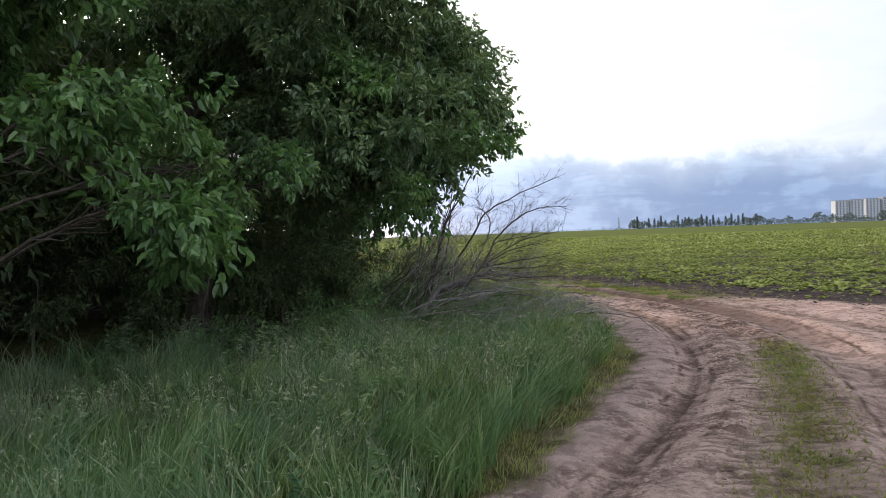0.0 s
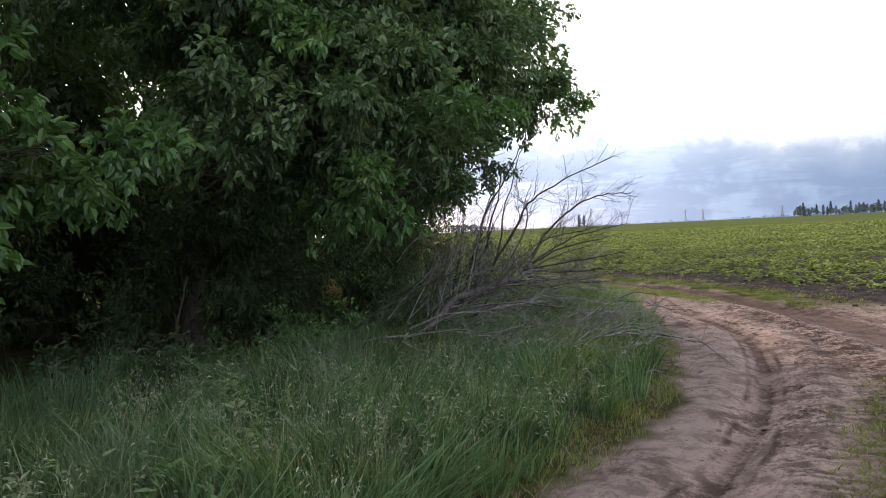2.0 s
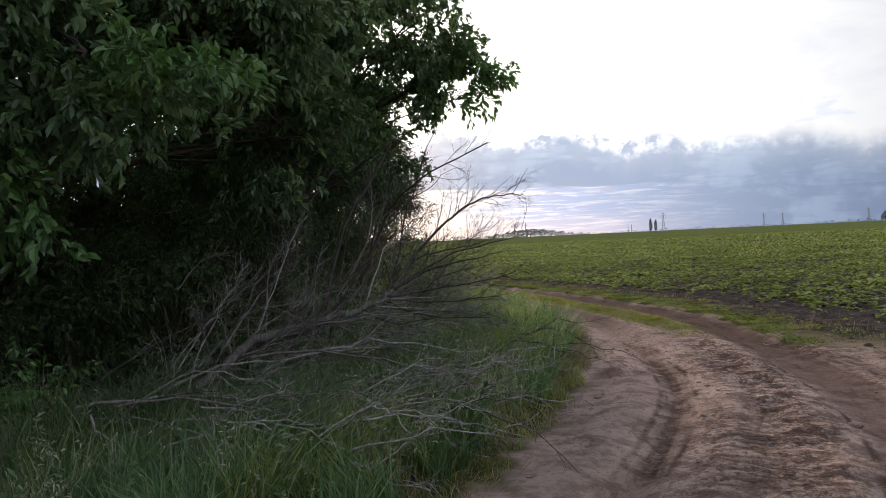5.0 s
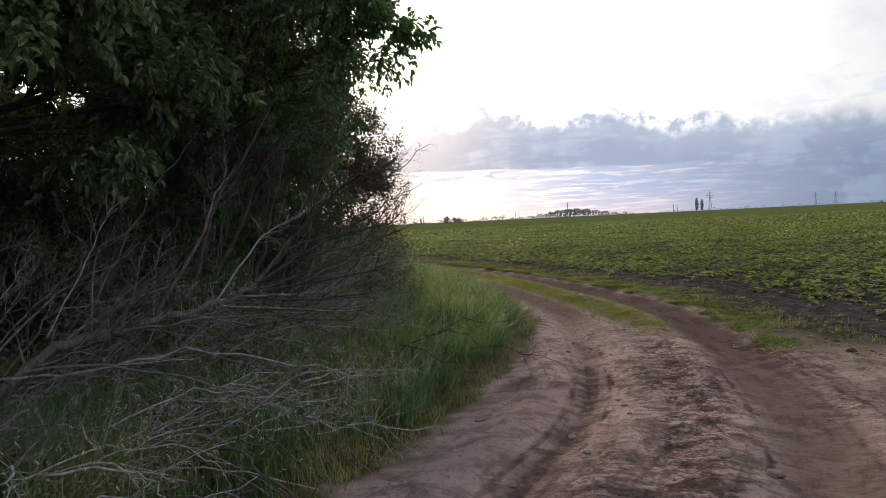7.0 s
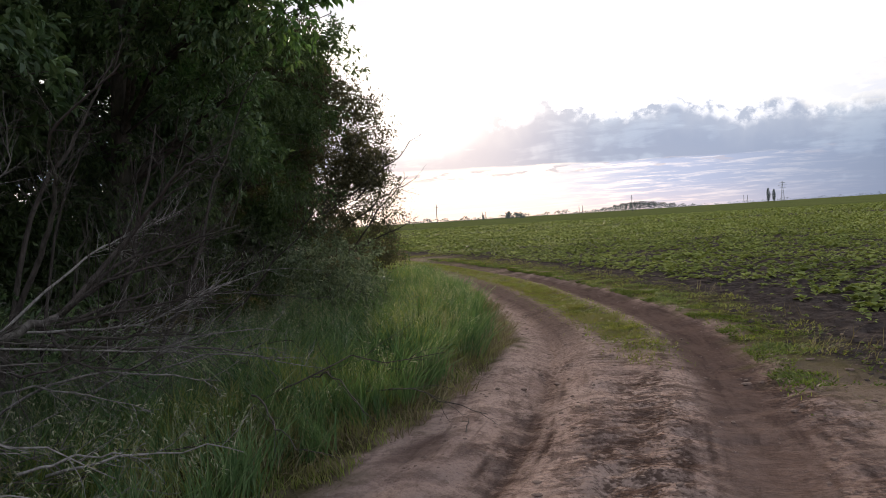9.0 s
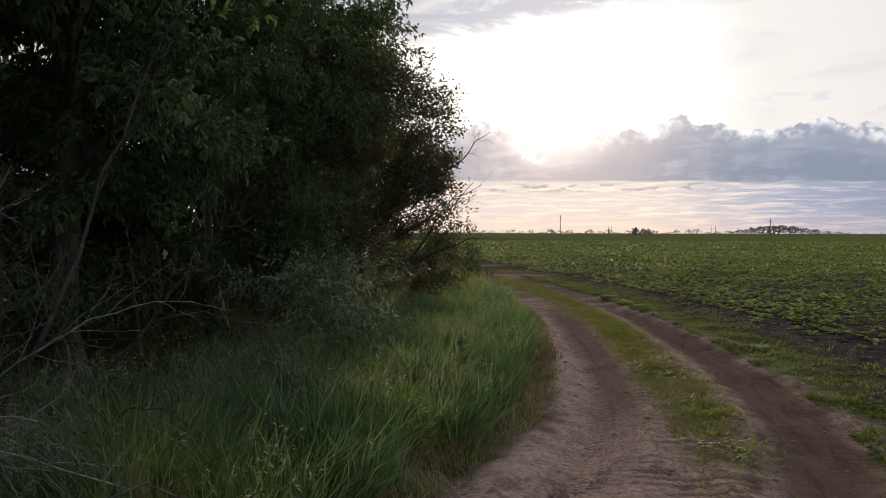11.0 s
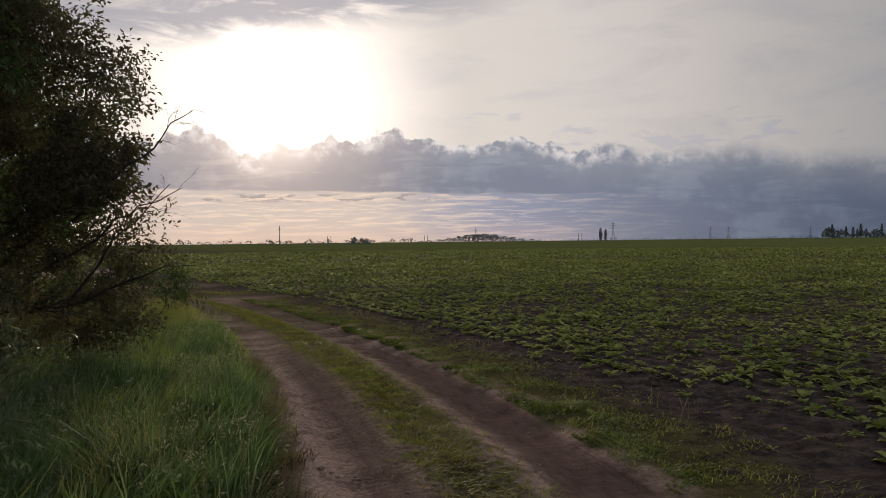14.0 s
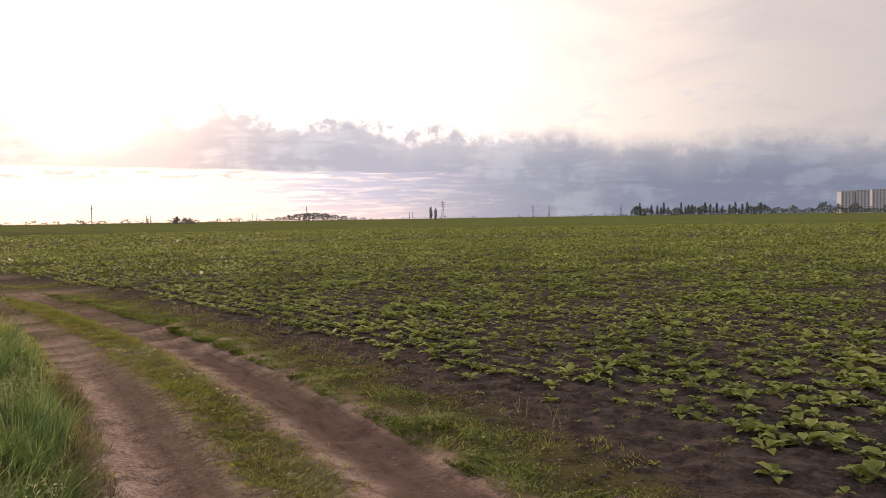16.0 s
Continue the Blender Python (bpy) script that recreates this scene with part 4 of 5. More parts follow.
for k, (x, y) in enumerate(((-7.2, 19.2), (-9.6, 22.6), (-6.6, 14.6))):
    shrub("thicket_shrub", "tall dense thicket at the back of the shelterbelt, its colour darkened for shade", (x, y),
          [(x, y, 1.6, 1.3, 1.4, 1.2), (x - 0.3, y + 0.4, 3.2, 1.3, 1.4, 1.0)], 420, 0.15, LEAF_SHADED, 120 + k, leaves=7, leaflets=3, long=0.45, slim=0.6)


# ---- dead wood ----
def bough(label, start, tip, radius, seed, mat=DEADWOOD, arch=0.12, forks=9, depth=1, reach=0.34, lift=0.25, crook=0.03, name="dead_branch", group="brush pile"):
    """A bare bough that runs from start to its tip in a bow, with forked twigs along it."""
    rng = np.random.default_rng(seed)
    a, b = np.array(start, float), np.array(tip, float)
    long = np.linalg.norm(b - a)
    root = empty(name, start, label, name.replace("_", " "), group)
    t = np.linspace(0, 1, 12)[:, None]
    line = a + (b - a) * t + np.array([0, 0, arch * long]) * np.sin(np.pi * t) + np.cumsum(rng.normal(0, crook * long, (12, 3)), 0) * t * (1.35 - t)
    stem = Tubes()
    stem.add(line, np.linspace(radius, max(radius * 0.18, 0.0025), 12), 7)
    body = part("stem", stem.mesh("stem", mat), root)
    twigs = Tubes()
    for _ in range(forks):
        f = rng.uniform(0.25, 0.97) * 11
        k = int(f)
        p = line[k] + (line[min(k + 1, 11)] - line[k]) * (f - k)
        d = unit(line[min(k + 1, 11)] - line[max(k - 1, 0)])
        way = unit(d * 0.9 + rng.normal(0, 0.5, 3) + np.array([0, 0, lift]))
        branching(rng, twigs, p, way, long * reach * rng.uniform(0.5, 1.2) * (1.25 - f / 14), max(radius * 0.42 * (1.1 - f / 14), 0.003), depth, 0.13, (0, 0, 0.05), (2, 4), 0.75)
    tagged(part("twig_mass", twigs.mesh("twig_mass", mat), body), kind="stuff")
    return root


def grown(label, points, radius, seed, mat=DEADWOOD, forks=14, reach=0.55, depth=1, first=0.3, lift=0.12, name="dead_branch", thin=0.2):
    """A bare bough along a smooth line through points, with long curved twigs that run forward from it."""
    rng = np.random.default_rng(seed)
    pts = np.array([points[0], *points, points[-1]], float)
    line = []
    for i in range(1, len(pts) - 2):
        a, b, c, d = pts[i - 1:i + 3]
        for t in np.arange(6) / 6:
            line.append(0.5 * (2 * b + (c - a) * t + (2 * a - 5 * b + 4 * c - d) * t ** 2 + (3 * b - a - 3 * c + d) * t ** 3))
    line = np.array([*line, pts[-1]])
    n = len(line)
    line[1:-1] += rng.normal(0, radius * 0.35, (n - 2, 3))
    root = empty(name, points[0], label, name.replace("_", " "), "brush pile")
    stem = Tubes()
    stem.add(line, radius * np.linspace(1, thin, n), 8)
    body = part("stem", stem.mesh("stem", mat), root)
    twigs = Tubes()
    for j in range(forks):
        f = (first + (0.97 - first) * (j + rng.uniform(0, 1)) / forks) * (n - 1)
        i = int(f)
        p = line[i] + (line[min(i + 1, n - 1)] - line[i]) * (f - i)
        d = unit(line[min(i + 1, n - 1)] - line[max(i - 1, 0)])
        way = unit(d * 0.85 + unit(rng.normal(0, 1, 3)) * 0.75 + np.array([0, 0, lift]))
        share = f / (n - 1)
        branching(rng, twigs, p, way, reach * rng.uniform(0.55, 1.2) * (1.3 - 0.75 * share), max(radius * 0.36 * (1.15 - share), 0.0042), depth, 0.085, (0, 0, 0.2), (3, 6), 0.8)
    tagged(part("twig_mass", twigs.mesh("twig_mass", mat), body), kind="stuff")
    return root


GREY = "weathered grey fallen bough with bare twigs in the grass"
grown("grey fallen trunk with broken side twigs lying across the brush", [(0.0, 13.15, 0.35), (0.41, 13.58, 0.76), (0.85, 14.0, 0.88), (1.25, 14.55, 1.02), (1.25, 15.1, 1.12)], 0.052, 101, DEADMID, 44, 0.45, 2, 0.1, thin=0.5)
FAN = "dark leafless bough of the fallen tree, fanning out over the grass"
for k, (pts, r, n) in enumerate((
        ([(0.5, 15.2, 0.9), (1.02, 15.22, 1.66), (1.25, 15.15, 2.05), (1.78, 14.75, 2.33), (2.55, 14.63, 2.64)], 0.024, 20),
        ([(1.2, 15.1, 1.09), (1.5, 15.5, 1.6), (1.95, 15.5, 1.98), (2.35, 15.35, 2.12), (2.77, 15.2, 2.12)], 0.022, 20),
        ([(1.2, 15.1, 1.09), (1.4, 15.5, 1.45), (1.75, 15.7, 1.55), (2.12, 15.75, 1.6)], 0.018, 14),
        ([(1.2, 15.1, 1.09), (1.75, 15.1, 1.35), (2.5, 15.1, 1.5)], 0.018, 14),
        ([(1.15, 15.0, 1.05), (1.8, 14.9, 1.0), (2.55, 14.9, 1.05)], 0.018, 14),
        ([(1.0, 14.8, 0.95), (1.5, 14.6, 0.8), (2.2, 14.55, 0.95)], 0.016, 12),
        ([(1.2, 15.1, 1.05), (1.9, 15.0, 1.15), (2.65, 15.0, 1.25)], 0.015, 14),
        ([(1.2, 15.05, 1.0), (1.8, 14.8, 0.85), (2.5, 14.7, 0.85)], 0.014, 12),
        ([(1.2, 15.1, 1.1), (1.9, 15.3, 1.5), (2.75, 15.3, 1.68)], 0.016, 16),
        ([(1.25, 15.1, 1.05), (1.7, 15.6, 1.25), (2.2, 15.9, 1.35)], 0.014, 12),
        ([(0.1, 15.4, 0.5), (0.5, 15.5, 1.85), (0.85, 15.69, 2.47), (1.14, 15.85, 3.08)], 0.026, 10),
        ([(0.15, 15.7, 0.5), (0.45, 15.8, 1.9), (0.75, 15.9, 2.5)], 0.017, 9))):
    grown(FAN, pts, r, 300 + k, DEADDARK, n, 0.5 if k < 10 else 0.35, 2 if k < 10 else 1)
PALE = "pale grey barkless bough with curved bare twigs"
for k, (pts, r, n) in enumerate((
        ([(0.8, 14.1, 0.8), (1.24, 14.35, 1.6), (1.29, 14.5, 1.95), (1.14, 14.88, 2.17), (1.12, 14.9, 2.55)], 0.020, 16),
        ([(1.1, 14.6, 0.95), (0.95, 15.5, 1.45), (0.85, 15.95, 1.62), (0.98, 16.3, 1.76), (1.0, 16.7, 1.9)], 0.016, 18),
        ([(1.25, 14.8, 1.05), (1.9, 15.2, 1.05), (2.35, 15.5, 1.28)], 0.014, 14),
        ([(1.2, 14.9, 0.95), (1.7, 15.3, 0.86), (2.12, 15.6, 0.82), (2.35, 16.2, 0.62)], 0.018, 16),
        ([(1.3, 14.5, 1.0), (1.9, 15.0, 0.9), (2.2, 15.3, 0.85)], 0.012, 10),
        ([(1.4, 13.7, 0.35), (2.2, 13.55, 0.42), (2.96, 13.5, 0.3)], 0.014, 8),
        ([(1.5, 13.9, 0.3), (1.95, 14.0, 0.4), (2.35, 14.25, 0.52)], 0.009, 5),
        ([(0.19, 14.12, 0.7), (0.23, 14.16, 1.35), (0.33, 14.2, 1.6), (0.54, 14.29, 1.66)], 0.011, 7),
        ([(0.38, 14.2, 0.8), (0.55, 14.27, 1.12), (0.62, 14.31, 1.46)], 0.010, 5),
        ([(-0.01, 13.61, 0.5), (0.03, 13.64, 0.97), (0.06, 13.66, 1.25)], 0.010, 6),
        ([(-0.4, 13.5, 1.3), (-0.17, 13.58, 1.57), (0.05, 13.67, 1.63)], 0.010, 5),
        ([(0.55, 14.5, 0.9), (0.6, 14.51, 1.32), (0.68, 14.55, 1.67)], 0.010, 6),
        ([(0.19, 13.69, 0.64), (0.59, 13.84, 0.74), (0.9, 13.96, 0.84)], 0.012, 8),
        ([(0.41, 13.12, 0.49), (0.69, 13.23, 0.48), (0.81, 13.28, 0.6)], 0.009, 6),
        ([(1.04, 13.25, 0.32), (1.27, 13.33, 0.27), (1.5, 13.42, 0.25)], 0.008, 5),
        ([(1.61, 13.86, 0.7), (1.94, 14.0, 0.58), (2.36, 14.19, 0.42)], 0.011, 5),
        ([(2.08, 13.52, 0.55), (2.32, 13.62, 0.48), (2.48, 13.69, 0.26)], 0.009, 4),
        ([(2.1, 13.35, 0.3), (2.4, 13.45, 0.4), (2.68, 13.56, 0.3)], 0.009, 4),
        ([(1.26, 14.37, 1.1), (1.4, 14.43, 0.97), (1.42, 14.43, 0.7)], 0.009, 4),
        ([(-0.2, 13.1, 0.5), (0.1, 13.4, 1.1), (0.55, 13.3, 1.45)], 0.012, 8))):
    grown(PALE, pts, r * 0.75, 330 + k, DEADWOOD if k % 3 else DEADMID, int(n * 1.6), 0.42 if k < 5 else 0.3)
for k, (a, b, r) in enumerate((((0.7, 13.0, 0.7), (2.9, 13.55, 0.3), 0.018), ((0.8, 13.5, 0.6), (2.85, 13.95, 0.48), 0.018), ((0.6, 13.7, 0.8), (2.2, 14.4, 1.03), 0.022),
                               ((0.3, 12.6, 0.45), (0.55, 13.3, 1.5), 0.009), ((0.5, 12.9, 0.8), (0.47, 14.7, 1.65), 0.014), ((0.6, 13.3, 0.9), (0.8, 14.0, 1.9), 0.010),
                               ((0.0, 14.0, 0.4), (0.5, 15.2, 2.7), 0.017), ((-0.5, 12.2, 0.4), (1.3, 12.9, 0.35), 0.02), ((0.2, 11.9, 0.5), (2.2, 12.3, 0.3), 0.016), ((-0.2, 12.4, 0.3), (1.5, 12.0, 0.75), 0.014), ((0.0, 13.4, 0.5), (0.7, 12.4, 1.2), 0.014), ((0.2, 14.2, 0.6), (2.0, 14.0, 0.9), 0.02), ((0.6, 12.2, 0.25), (2.5, 12.6, 0.42), 0.013),
                               ((-0.2, 13.0, 0.4), (1.6, 13.6, 0.75), 0.02), ((0.9, 12.5, 0.2), (2.3, 13.1, 0.22), 0.012),
                               ((-0.6, 13.6, 0.5), (0.5, 13.9, 1.5), 0.016), ((-1.9, 19.6, 0.7), (0.2, 20.3, 0.75), 0.02), ((0.8, 14.6, 0.5), (2.4, 14.9, 0.55), 0.016))):
    bough(GREY, a, b, r * 0.75, 130 + k, DEADWOOD if k % 2 else DEADMID, forks=13, depth=2, arch=0.09)
bough("dark bare dead sapling standing in the brush", (-0.05, 16.4, 0.2), (0.44, 16.7, 2.65), 0.038, 180, DEADDARK, 0.0, 6, 1, 0.2)
bough("dark bare dead sapling standing in the brush", (0.15, 16.9, 0.2), (1.09, 17.9, 3.25), 0.026, 181, DEADDARK, 0.0, 7, 1, 0.2)
bough("dark bare dead sapling standing in the brush", (-0.3, 16.2, 0.2), (0.1, 16.5, 1.9), 0.03, 182, DEADDARK, 0.0, 7, 1, 0.25)
for k in range(12):
    a = np.random.default_rng(500 + k).uniform(0, 1, 5)
    st = (-0.8 + 1.8 * a[0], 12.6 + 4.4 * a[1], 0.25 + 0.4 * a[2])
    bough("tangle of thin grey twigs in the brush pile", st, (st[0] + 0.8 + a[3], st[1] + 0.9 * a[4], st[2] + 0.1 + 0.9 * a[2]), 0.012, 520 + k,
          DEADWOOD if k % 2 else DEADDARK, 0.1, 10, 2, 0.45)
for k in range(5):
    a = np.random.default_rng(700 + k).uniform(0, 1, 6)
    st = (-1.0 + 1.6 * a[0], 13.6 + 4.2 * a[1], 0.3 + 0.5 * a[2])
    bough("tall tangle of thin bare grey twigs leaning out", st, (st[0] + 0.5 + 0.9 * a[3], st[1] - 0.9 + 1.2 * a[4], 1.5 + 1.2 * a[5]), 0.013, 720 + k, DEADDARK, 0.04, 17, 2, 0.4, 0.15, 0.045)
for k, (a, b) in enumerate((((-3.4, 26.0, 1.6), (-1.35, 25.9, 2.55)), ((-3.2, 26.2, 1.2), (-1.75, 26.3, 2.7)), ((-3.0, 26.0, 2.2), (-1.06, 25.8, 3.4)), ((-2.9, 26.1, 1.2), (-1.3, 26.1, 1.6)))):
    bough("bare pale twig ends at the edge of the wild plum", a, b, 0.022, 190 + k, DEADDARK, 0.03, 10, 2, 0.3)
rng = np.random.default_rng(7)
for k in range(130):
    x, y = (rng.uniform(-1.2, 3.0), rng.uniform(12.0, 17.5)) if k % 3 == 0 else (rng.uniform(-0.4, 2.5), rng.uniform(11.3, 14.2))
    if from_line(np.array([x]), np.array([y]), LEFT_EDGE)[0] < 0.1:
        continue
    a, l, z = rng.uniform(-0.9, 1.4), rng.uniform(0.5, 1.5), rng.uniform(0.08, 0.5)
    bough("thin bare stick lying in the grass", (x, y, z), (x + l * math.cos(a), y + l * math.sin(a), max(z + l * rng.normal(0.02, 0.2), 0.1)), rng.uniform(0.004, 0.010), 600 + k,
          DEADWOOD if k % 3 else DEADDARK, rng.uniform(0, 0.12), 5, 1, 0.4, 0.1, 0.045, "stick", "sticks in the brush")
for (x, y, a, l) in ((3.68, 16.6, 1.9, 0.5), (3.3, 12.2, 0.15, 0.8), (2.75, 13.6, -0.1, 0.7), (4.1, 11.6, -0.45, 0.7), (4.5, 10.4, 0.2, 0.4)):
    tip = (x + l * 0.7 * math.cos(a), y + l * 0.7 * math.sin(a))
    bough("thin dry stick lying on the dirt track", (x, y, height_at(x, y) + 0.012), (*tip, height_at(*tip) + 0.014), 0.0045, 800 + int(x * 10), DEADDARK, 0.0, 2, 0, 0.3, 0.0, 0.02, "stick", "sticks on the track")


# ---- grass and weeds ----
def scatter(rng, lo, hi, count):
    return rng.uniform(lo[0], hi[0], count), rng.uniform(lo[1], hi[1], count)


def lay_grass(name, label, x, y, h, mat, rng, width=0.0085, lean=0.42):
    z = ground_height(x, y) - 0.01
    n = len(x)
    wind = np.stack([0.15 + 0.7 * lumps(x, y, 0.7, 6) + 0.9 * lumps(x, y, 0.25, 7), -0.1 + 0.7 * lumps(x, y, 0.7, 8) + 0.9 * lumps(x, y, 0.25, 9)], 1)
    drift = (wind * 1.3 + rng.normal(0, 0.85, (n, 2))) * (h * lean)[:, None]
    v, q, t = blades(np.stack([x, y, z], 1), h, drift, width * rng.uniform(0.6, 1.5, n))
    return tagged(new(name, mesh_from(name, v, [q, t], mat)), label, "grass", kind="stuff")


def seed_heads(rng):
    """Seeding stalks: a thin stem with a nodding, open head of small spikelets."""
    x, y = scatter(rng, (-5, 2), (3.4, 34), 21000)
    left = from_line(x, y, LEFT_EDGE)
    keep = (left > 0.3) & (left < 4.2) & (lumps(x, y, 0.9, 4) + 0.6 * lumps(x, y, 0.3, 6) + rng.normal(0, 0.3, len(x)) > 0.05)
    x, y = x[keep], y[keep]
    n = len(x)
    h = rng.uniform(0.26, 0.58, n)
    lean = (np.array([0.28, -0.1]) + rng.normal(0, 0.5, (n, 2))) * h[:, None] * 0.6
    foot = np.stack([x, y, ground_height(x, y)], 1)
    v1, q1, t1 = blades(foot, h, lean, np.full(n, 0.0035))
    many = 9
    tip = foot + np.stack([lean[:, 0], lean[:, 1], h], 1)
    back = foot + np.stack([lean[:, 0] * 0.5, lean[:, 1] * 0.5, h * 0.7], 1)
    f = rng.uniform(0, 1, (n, many, 1))
    at = (back[:, None] * (1 - f) + tip[:, None] * f).reshape(-1, 3)
    over = np.repeat(unit(np.concatenate([lean, np.zeros((n, 1))], 1)), many, 0)
    way = unit(over * 0.7 + rng.normal(0, 0.55, over.shape) + np.array([0, 0, 0.05]))
    at = at + way * rng.uniform(0, 0.03, (len(at), 1))
    size = rng.uniform(0.018, 0.05, len(at))
    v2, q2 = leaf_quads(at, way, size, size * 0.22, rng)
    me = mesh_from("seeding_grass", np.concatenate([v1, v2]), [np.concatenate([q1, q2 + len(v1)]), t1], SEED)
    tagged(new("seeding_grass", me), "grey-green seeding grass with nodding open heads", "grass", kind="stuff")


def build_grass():
    rng = np.random.default_rng(21)
    x, y = scatter(rng, (-8.5, 1.5), (3.4, 38), 600000)
    left = from_line(x, y, LEFT_EDGE) + 0.12 * ripple(x, y, 0.4, 2.0)
    reach = 4.6 + 2.6 * smooth(y, 14, 9) + 0.6 * ripple(x, y, 1.5, 3.0) - 2.0 * smooth(y, 20, 26)
    near = np.exp(-np.hypot(x - 2.0, y - 12.0) / 14)
    shaded = smooth(left, 2.0, 4.5)
    keep = (left > -0.05) & (left < reach) & (rng.uniform(0, 1, len(x)) < (0.3 + near) * (1 - 0.55 * shaded)) & (rng.uniform(0, 1, len(x)) < 0.8)
    x, y, left = x[keep], y[keep], left[keep]
    h = (0.06 + 0.25 * smooth(left, 0.0, 1.2)) * rng.uniform(0.4, 1.4, len(x)) * np.clip(0.95 + 0.45 * lumps(x, y, 0.9, 5) + 0.75 * lumps(x, y, 0.3, 8), 0.2, 2)
    # blades nearest the track get the colour painted as sunlit
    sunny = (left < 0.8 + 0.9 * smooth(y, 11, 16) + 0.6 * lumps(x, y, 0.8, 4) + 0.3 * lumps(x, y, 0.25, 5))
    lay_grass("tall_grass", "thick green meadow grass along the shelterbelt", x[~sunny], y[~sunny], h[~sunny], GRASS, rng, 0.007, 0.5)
    lay_grass("verge_grass", "grass at the edge of the track, sunlight painted into its green", x[sunny], y[sunny], h[sunny], GRASS_SUNLIT, rng, 0.0062, 0.5)
    # seeding stalks and last year's straw
    seed_heads(rng)
    x, y = scatter(rng, (-5, 2), (3.4, 34), 15000)
    left = from_line(x, y, LEFT_EDGE)
    keep = (left > 0.15) & (left < 3.8) & (ripple(x, y, 1.1, 12.0) + rng.normal(0, 0.4, len(x)) > 0.15)
    lay_grass("dry_grass", "pale dry stalks standing among the grass", x[keep], y[keep], rng.uniform(0.22, 0.5, keep.sum()), DRY, rng, 0.005, 0.5)
    x, y = scatter(rng, (-4.5, 4), (3.2, 26), 900)
    left = from_line(x, y, LEFT_EDGE)
    keep = (left > 0.5) & (left < 4.2) & (lumps(x, y, 1.3, 17) > 0.0)
    lay_grass("dry_grass", "long arching pale stalks over the grass", x[keep], y[keep], rng.uniform(0.45, 0.75, keep.sum()), SEED, rng, 0.0045, 0.8)
    x, y = scatter(rng, (-2, 6), (3.6, 34), 130000)
    left = from_line(x, y, LEFT_EDGE)
    left = left + 0.18 * ripple(x, y, 0.5, 15.0)
    keep = (left > -0.1) & (left < 0.45 + 0.35 * smooth(y, 16, 19)) & (rng.uniform(0, 1, len(x)) < 0.25 + 0.75 * smooth(y, 14, 18)) & (lumps(x, y, 0.3, 4) > -0.5 - smooth(y, 14, 18))
    lay_grass("dry_grass", "short bleached grass fringe beside the rut", x[keep], y[keep], rng.uniform(0.03, 0.19, keep.sum()), DRY, rng, 0.007, 0.9)
    # sparse tall blades whose pale colour paints in sunlit tips
    x, y = scatter(rng, (-4, 4), (3.3, 33), 24000)
    left = from_line(x, y, LEFT_EDGE)
    keep = (left > 0.3) & (left < 3.4) & (lumps(x, y, 0.6, 21) + rng.normal(0, 0.3, len(x)) > 0.0)
    lay_grass("pale_lit_grass", "long green blades over the grass, coloured pale like sunlit tips", x[keep], y[keep], rng.uniform(0.28, 0.56, keep.sum()), GRASS_PALE_LIT, rng, 0.0085, 0.38)
    # leafy tufts that stand out of the sward
    cx, cy = scatter(rng, (-4.5, 3), (3.2, 33), 3800)
    left = from_line(cx, cy, LEFT_EDGE)
    ok = (left > 0.25) & (left < 3.6)
    cx, cy = np.repeat(cx[ok], 34), np.repeat(cy[ok], 34)
    big = np.repeat(rng.uniform(0.6, 1.25, ok.sum()), 34)
    cx, cy = cx + rng.normal(0, 0.055, len(cx)) * big, cy + rng.normal(0, 0.055, len(cx)) * big
    lay_grass("tuft_grass", "bright tufts of broad-bladed grass in the verge", cx, cy, rng.uniform(0.2, 0.5, len(cx)) * big, GRASS_TUFT, rng, 0.0115, 0.5)
    # short turf between the ruts and on the field side
    x, y = scatter(rng, (-14, 2.5), (7.5, 45), 420000)
    line = np.array(STRIP, float)
    seg = rng.integers(1, len(line) - 2, 150000)
    part_way = rng.uniform(0, 1, len(seg))[:, None]
    run = line[seg + 1] - line[seg]
    spot = line[seg] + run * part_way + np.stack([-run[:, 1], run[:, 0]], 1) / np.linalg.norm(run, axis=1)[:, None] * rng.normal(0, 0.2, len(seg))[:, None]
    sx, sy = spot[:, 0], spot[:, 1]
    dense = np.linalg.norm(run, axis=1) / 9.0
    thick = np.maximum(smooth(sy, 19.0, 22.0), 0.4 * smooth(sy, 12.5, 10.0)) * dense * (0.75 + 0.6 * ripple(sx, sy, 0.45, 3.0))
    keep = rng.uniform(0, 1, len(seg)) < thick * 1.4
    lay_grass("track_grass", "short trodden grass between the two ruts", sx[keep], sy[keep], rng.uniform(0.015, 0.06, keep.sum()), GRASS_WORN, rng, 0.011, 1.1)
    keep &= rng.uniform(0, 1, len(seg)) < 0.45
    lay_grass("dry_grass", "trodden yellow grass between the two ruts", sx[keep] + 0.02, sy[keep], rng.uniform(0.02, 0.06, keep.sum()), GRASS_WORN, rng, 0.010, 1.0)
    right, field = -from_line(x, y, RIGHT_RUT) - 0.45, -from_line(x, y, FIELD_EDGE)
    keep = (right + 0.1 * ripple(x, y, 0.4, 6.0) > 0) & (field < 0.5) & (y > 17.5) & (rng.uniform(0, 1, len(x)) < 0.9 * smooth(y, 17.5, 21) * smooth(ripple(x, y, 0.8, 21.0), -0.5, 0.3))
    h = rng.uniform(0.015, 0.055, keep.sum()) * (1 + 0.8 * ripple(x[keep], y[keep], 0.7, 9.0))
    lay_grass("verge_grass", "low weedy grass between the track and the field", x[keep], y[keep], np.maximum(h, 0.012), GRASS_WORN, rng, 0.010, 0.9)
    line = np.array(RIGHT_RUT, float)
    line = line[(line[:, 1] > 16.5) & (line[:, 1] < 42)]
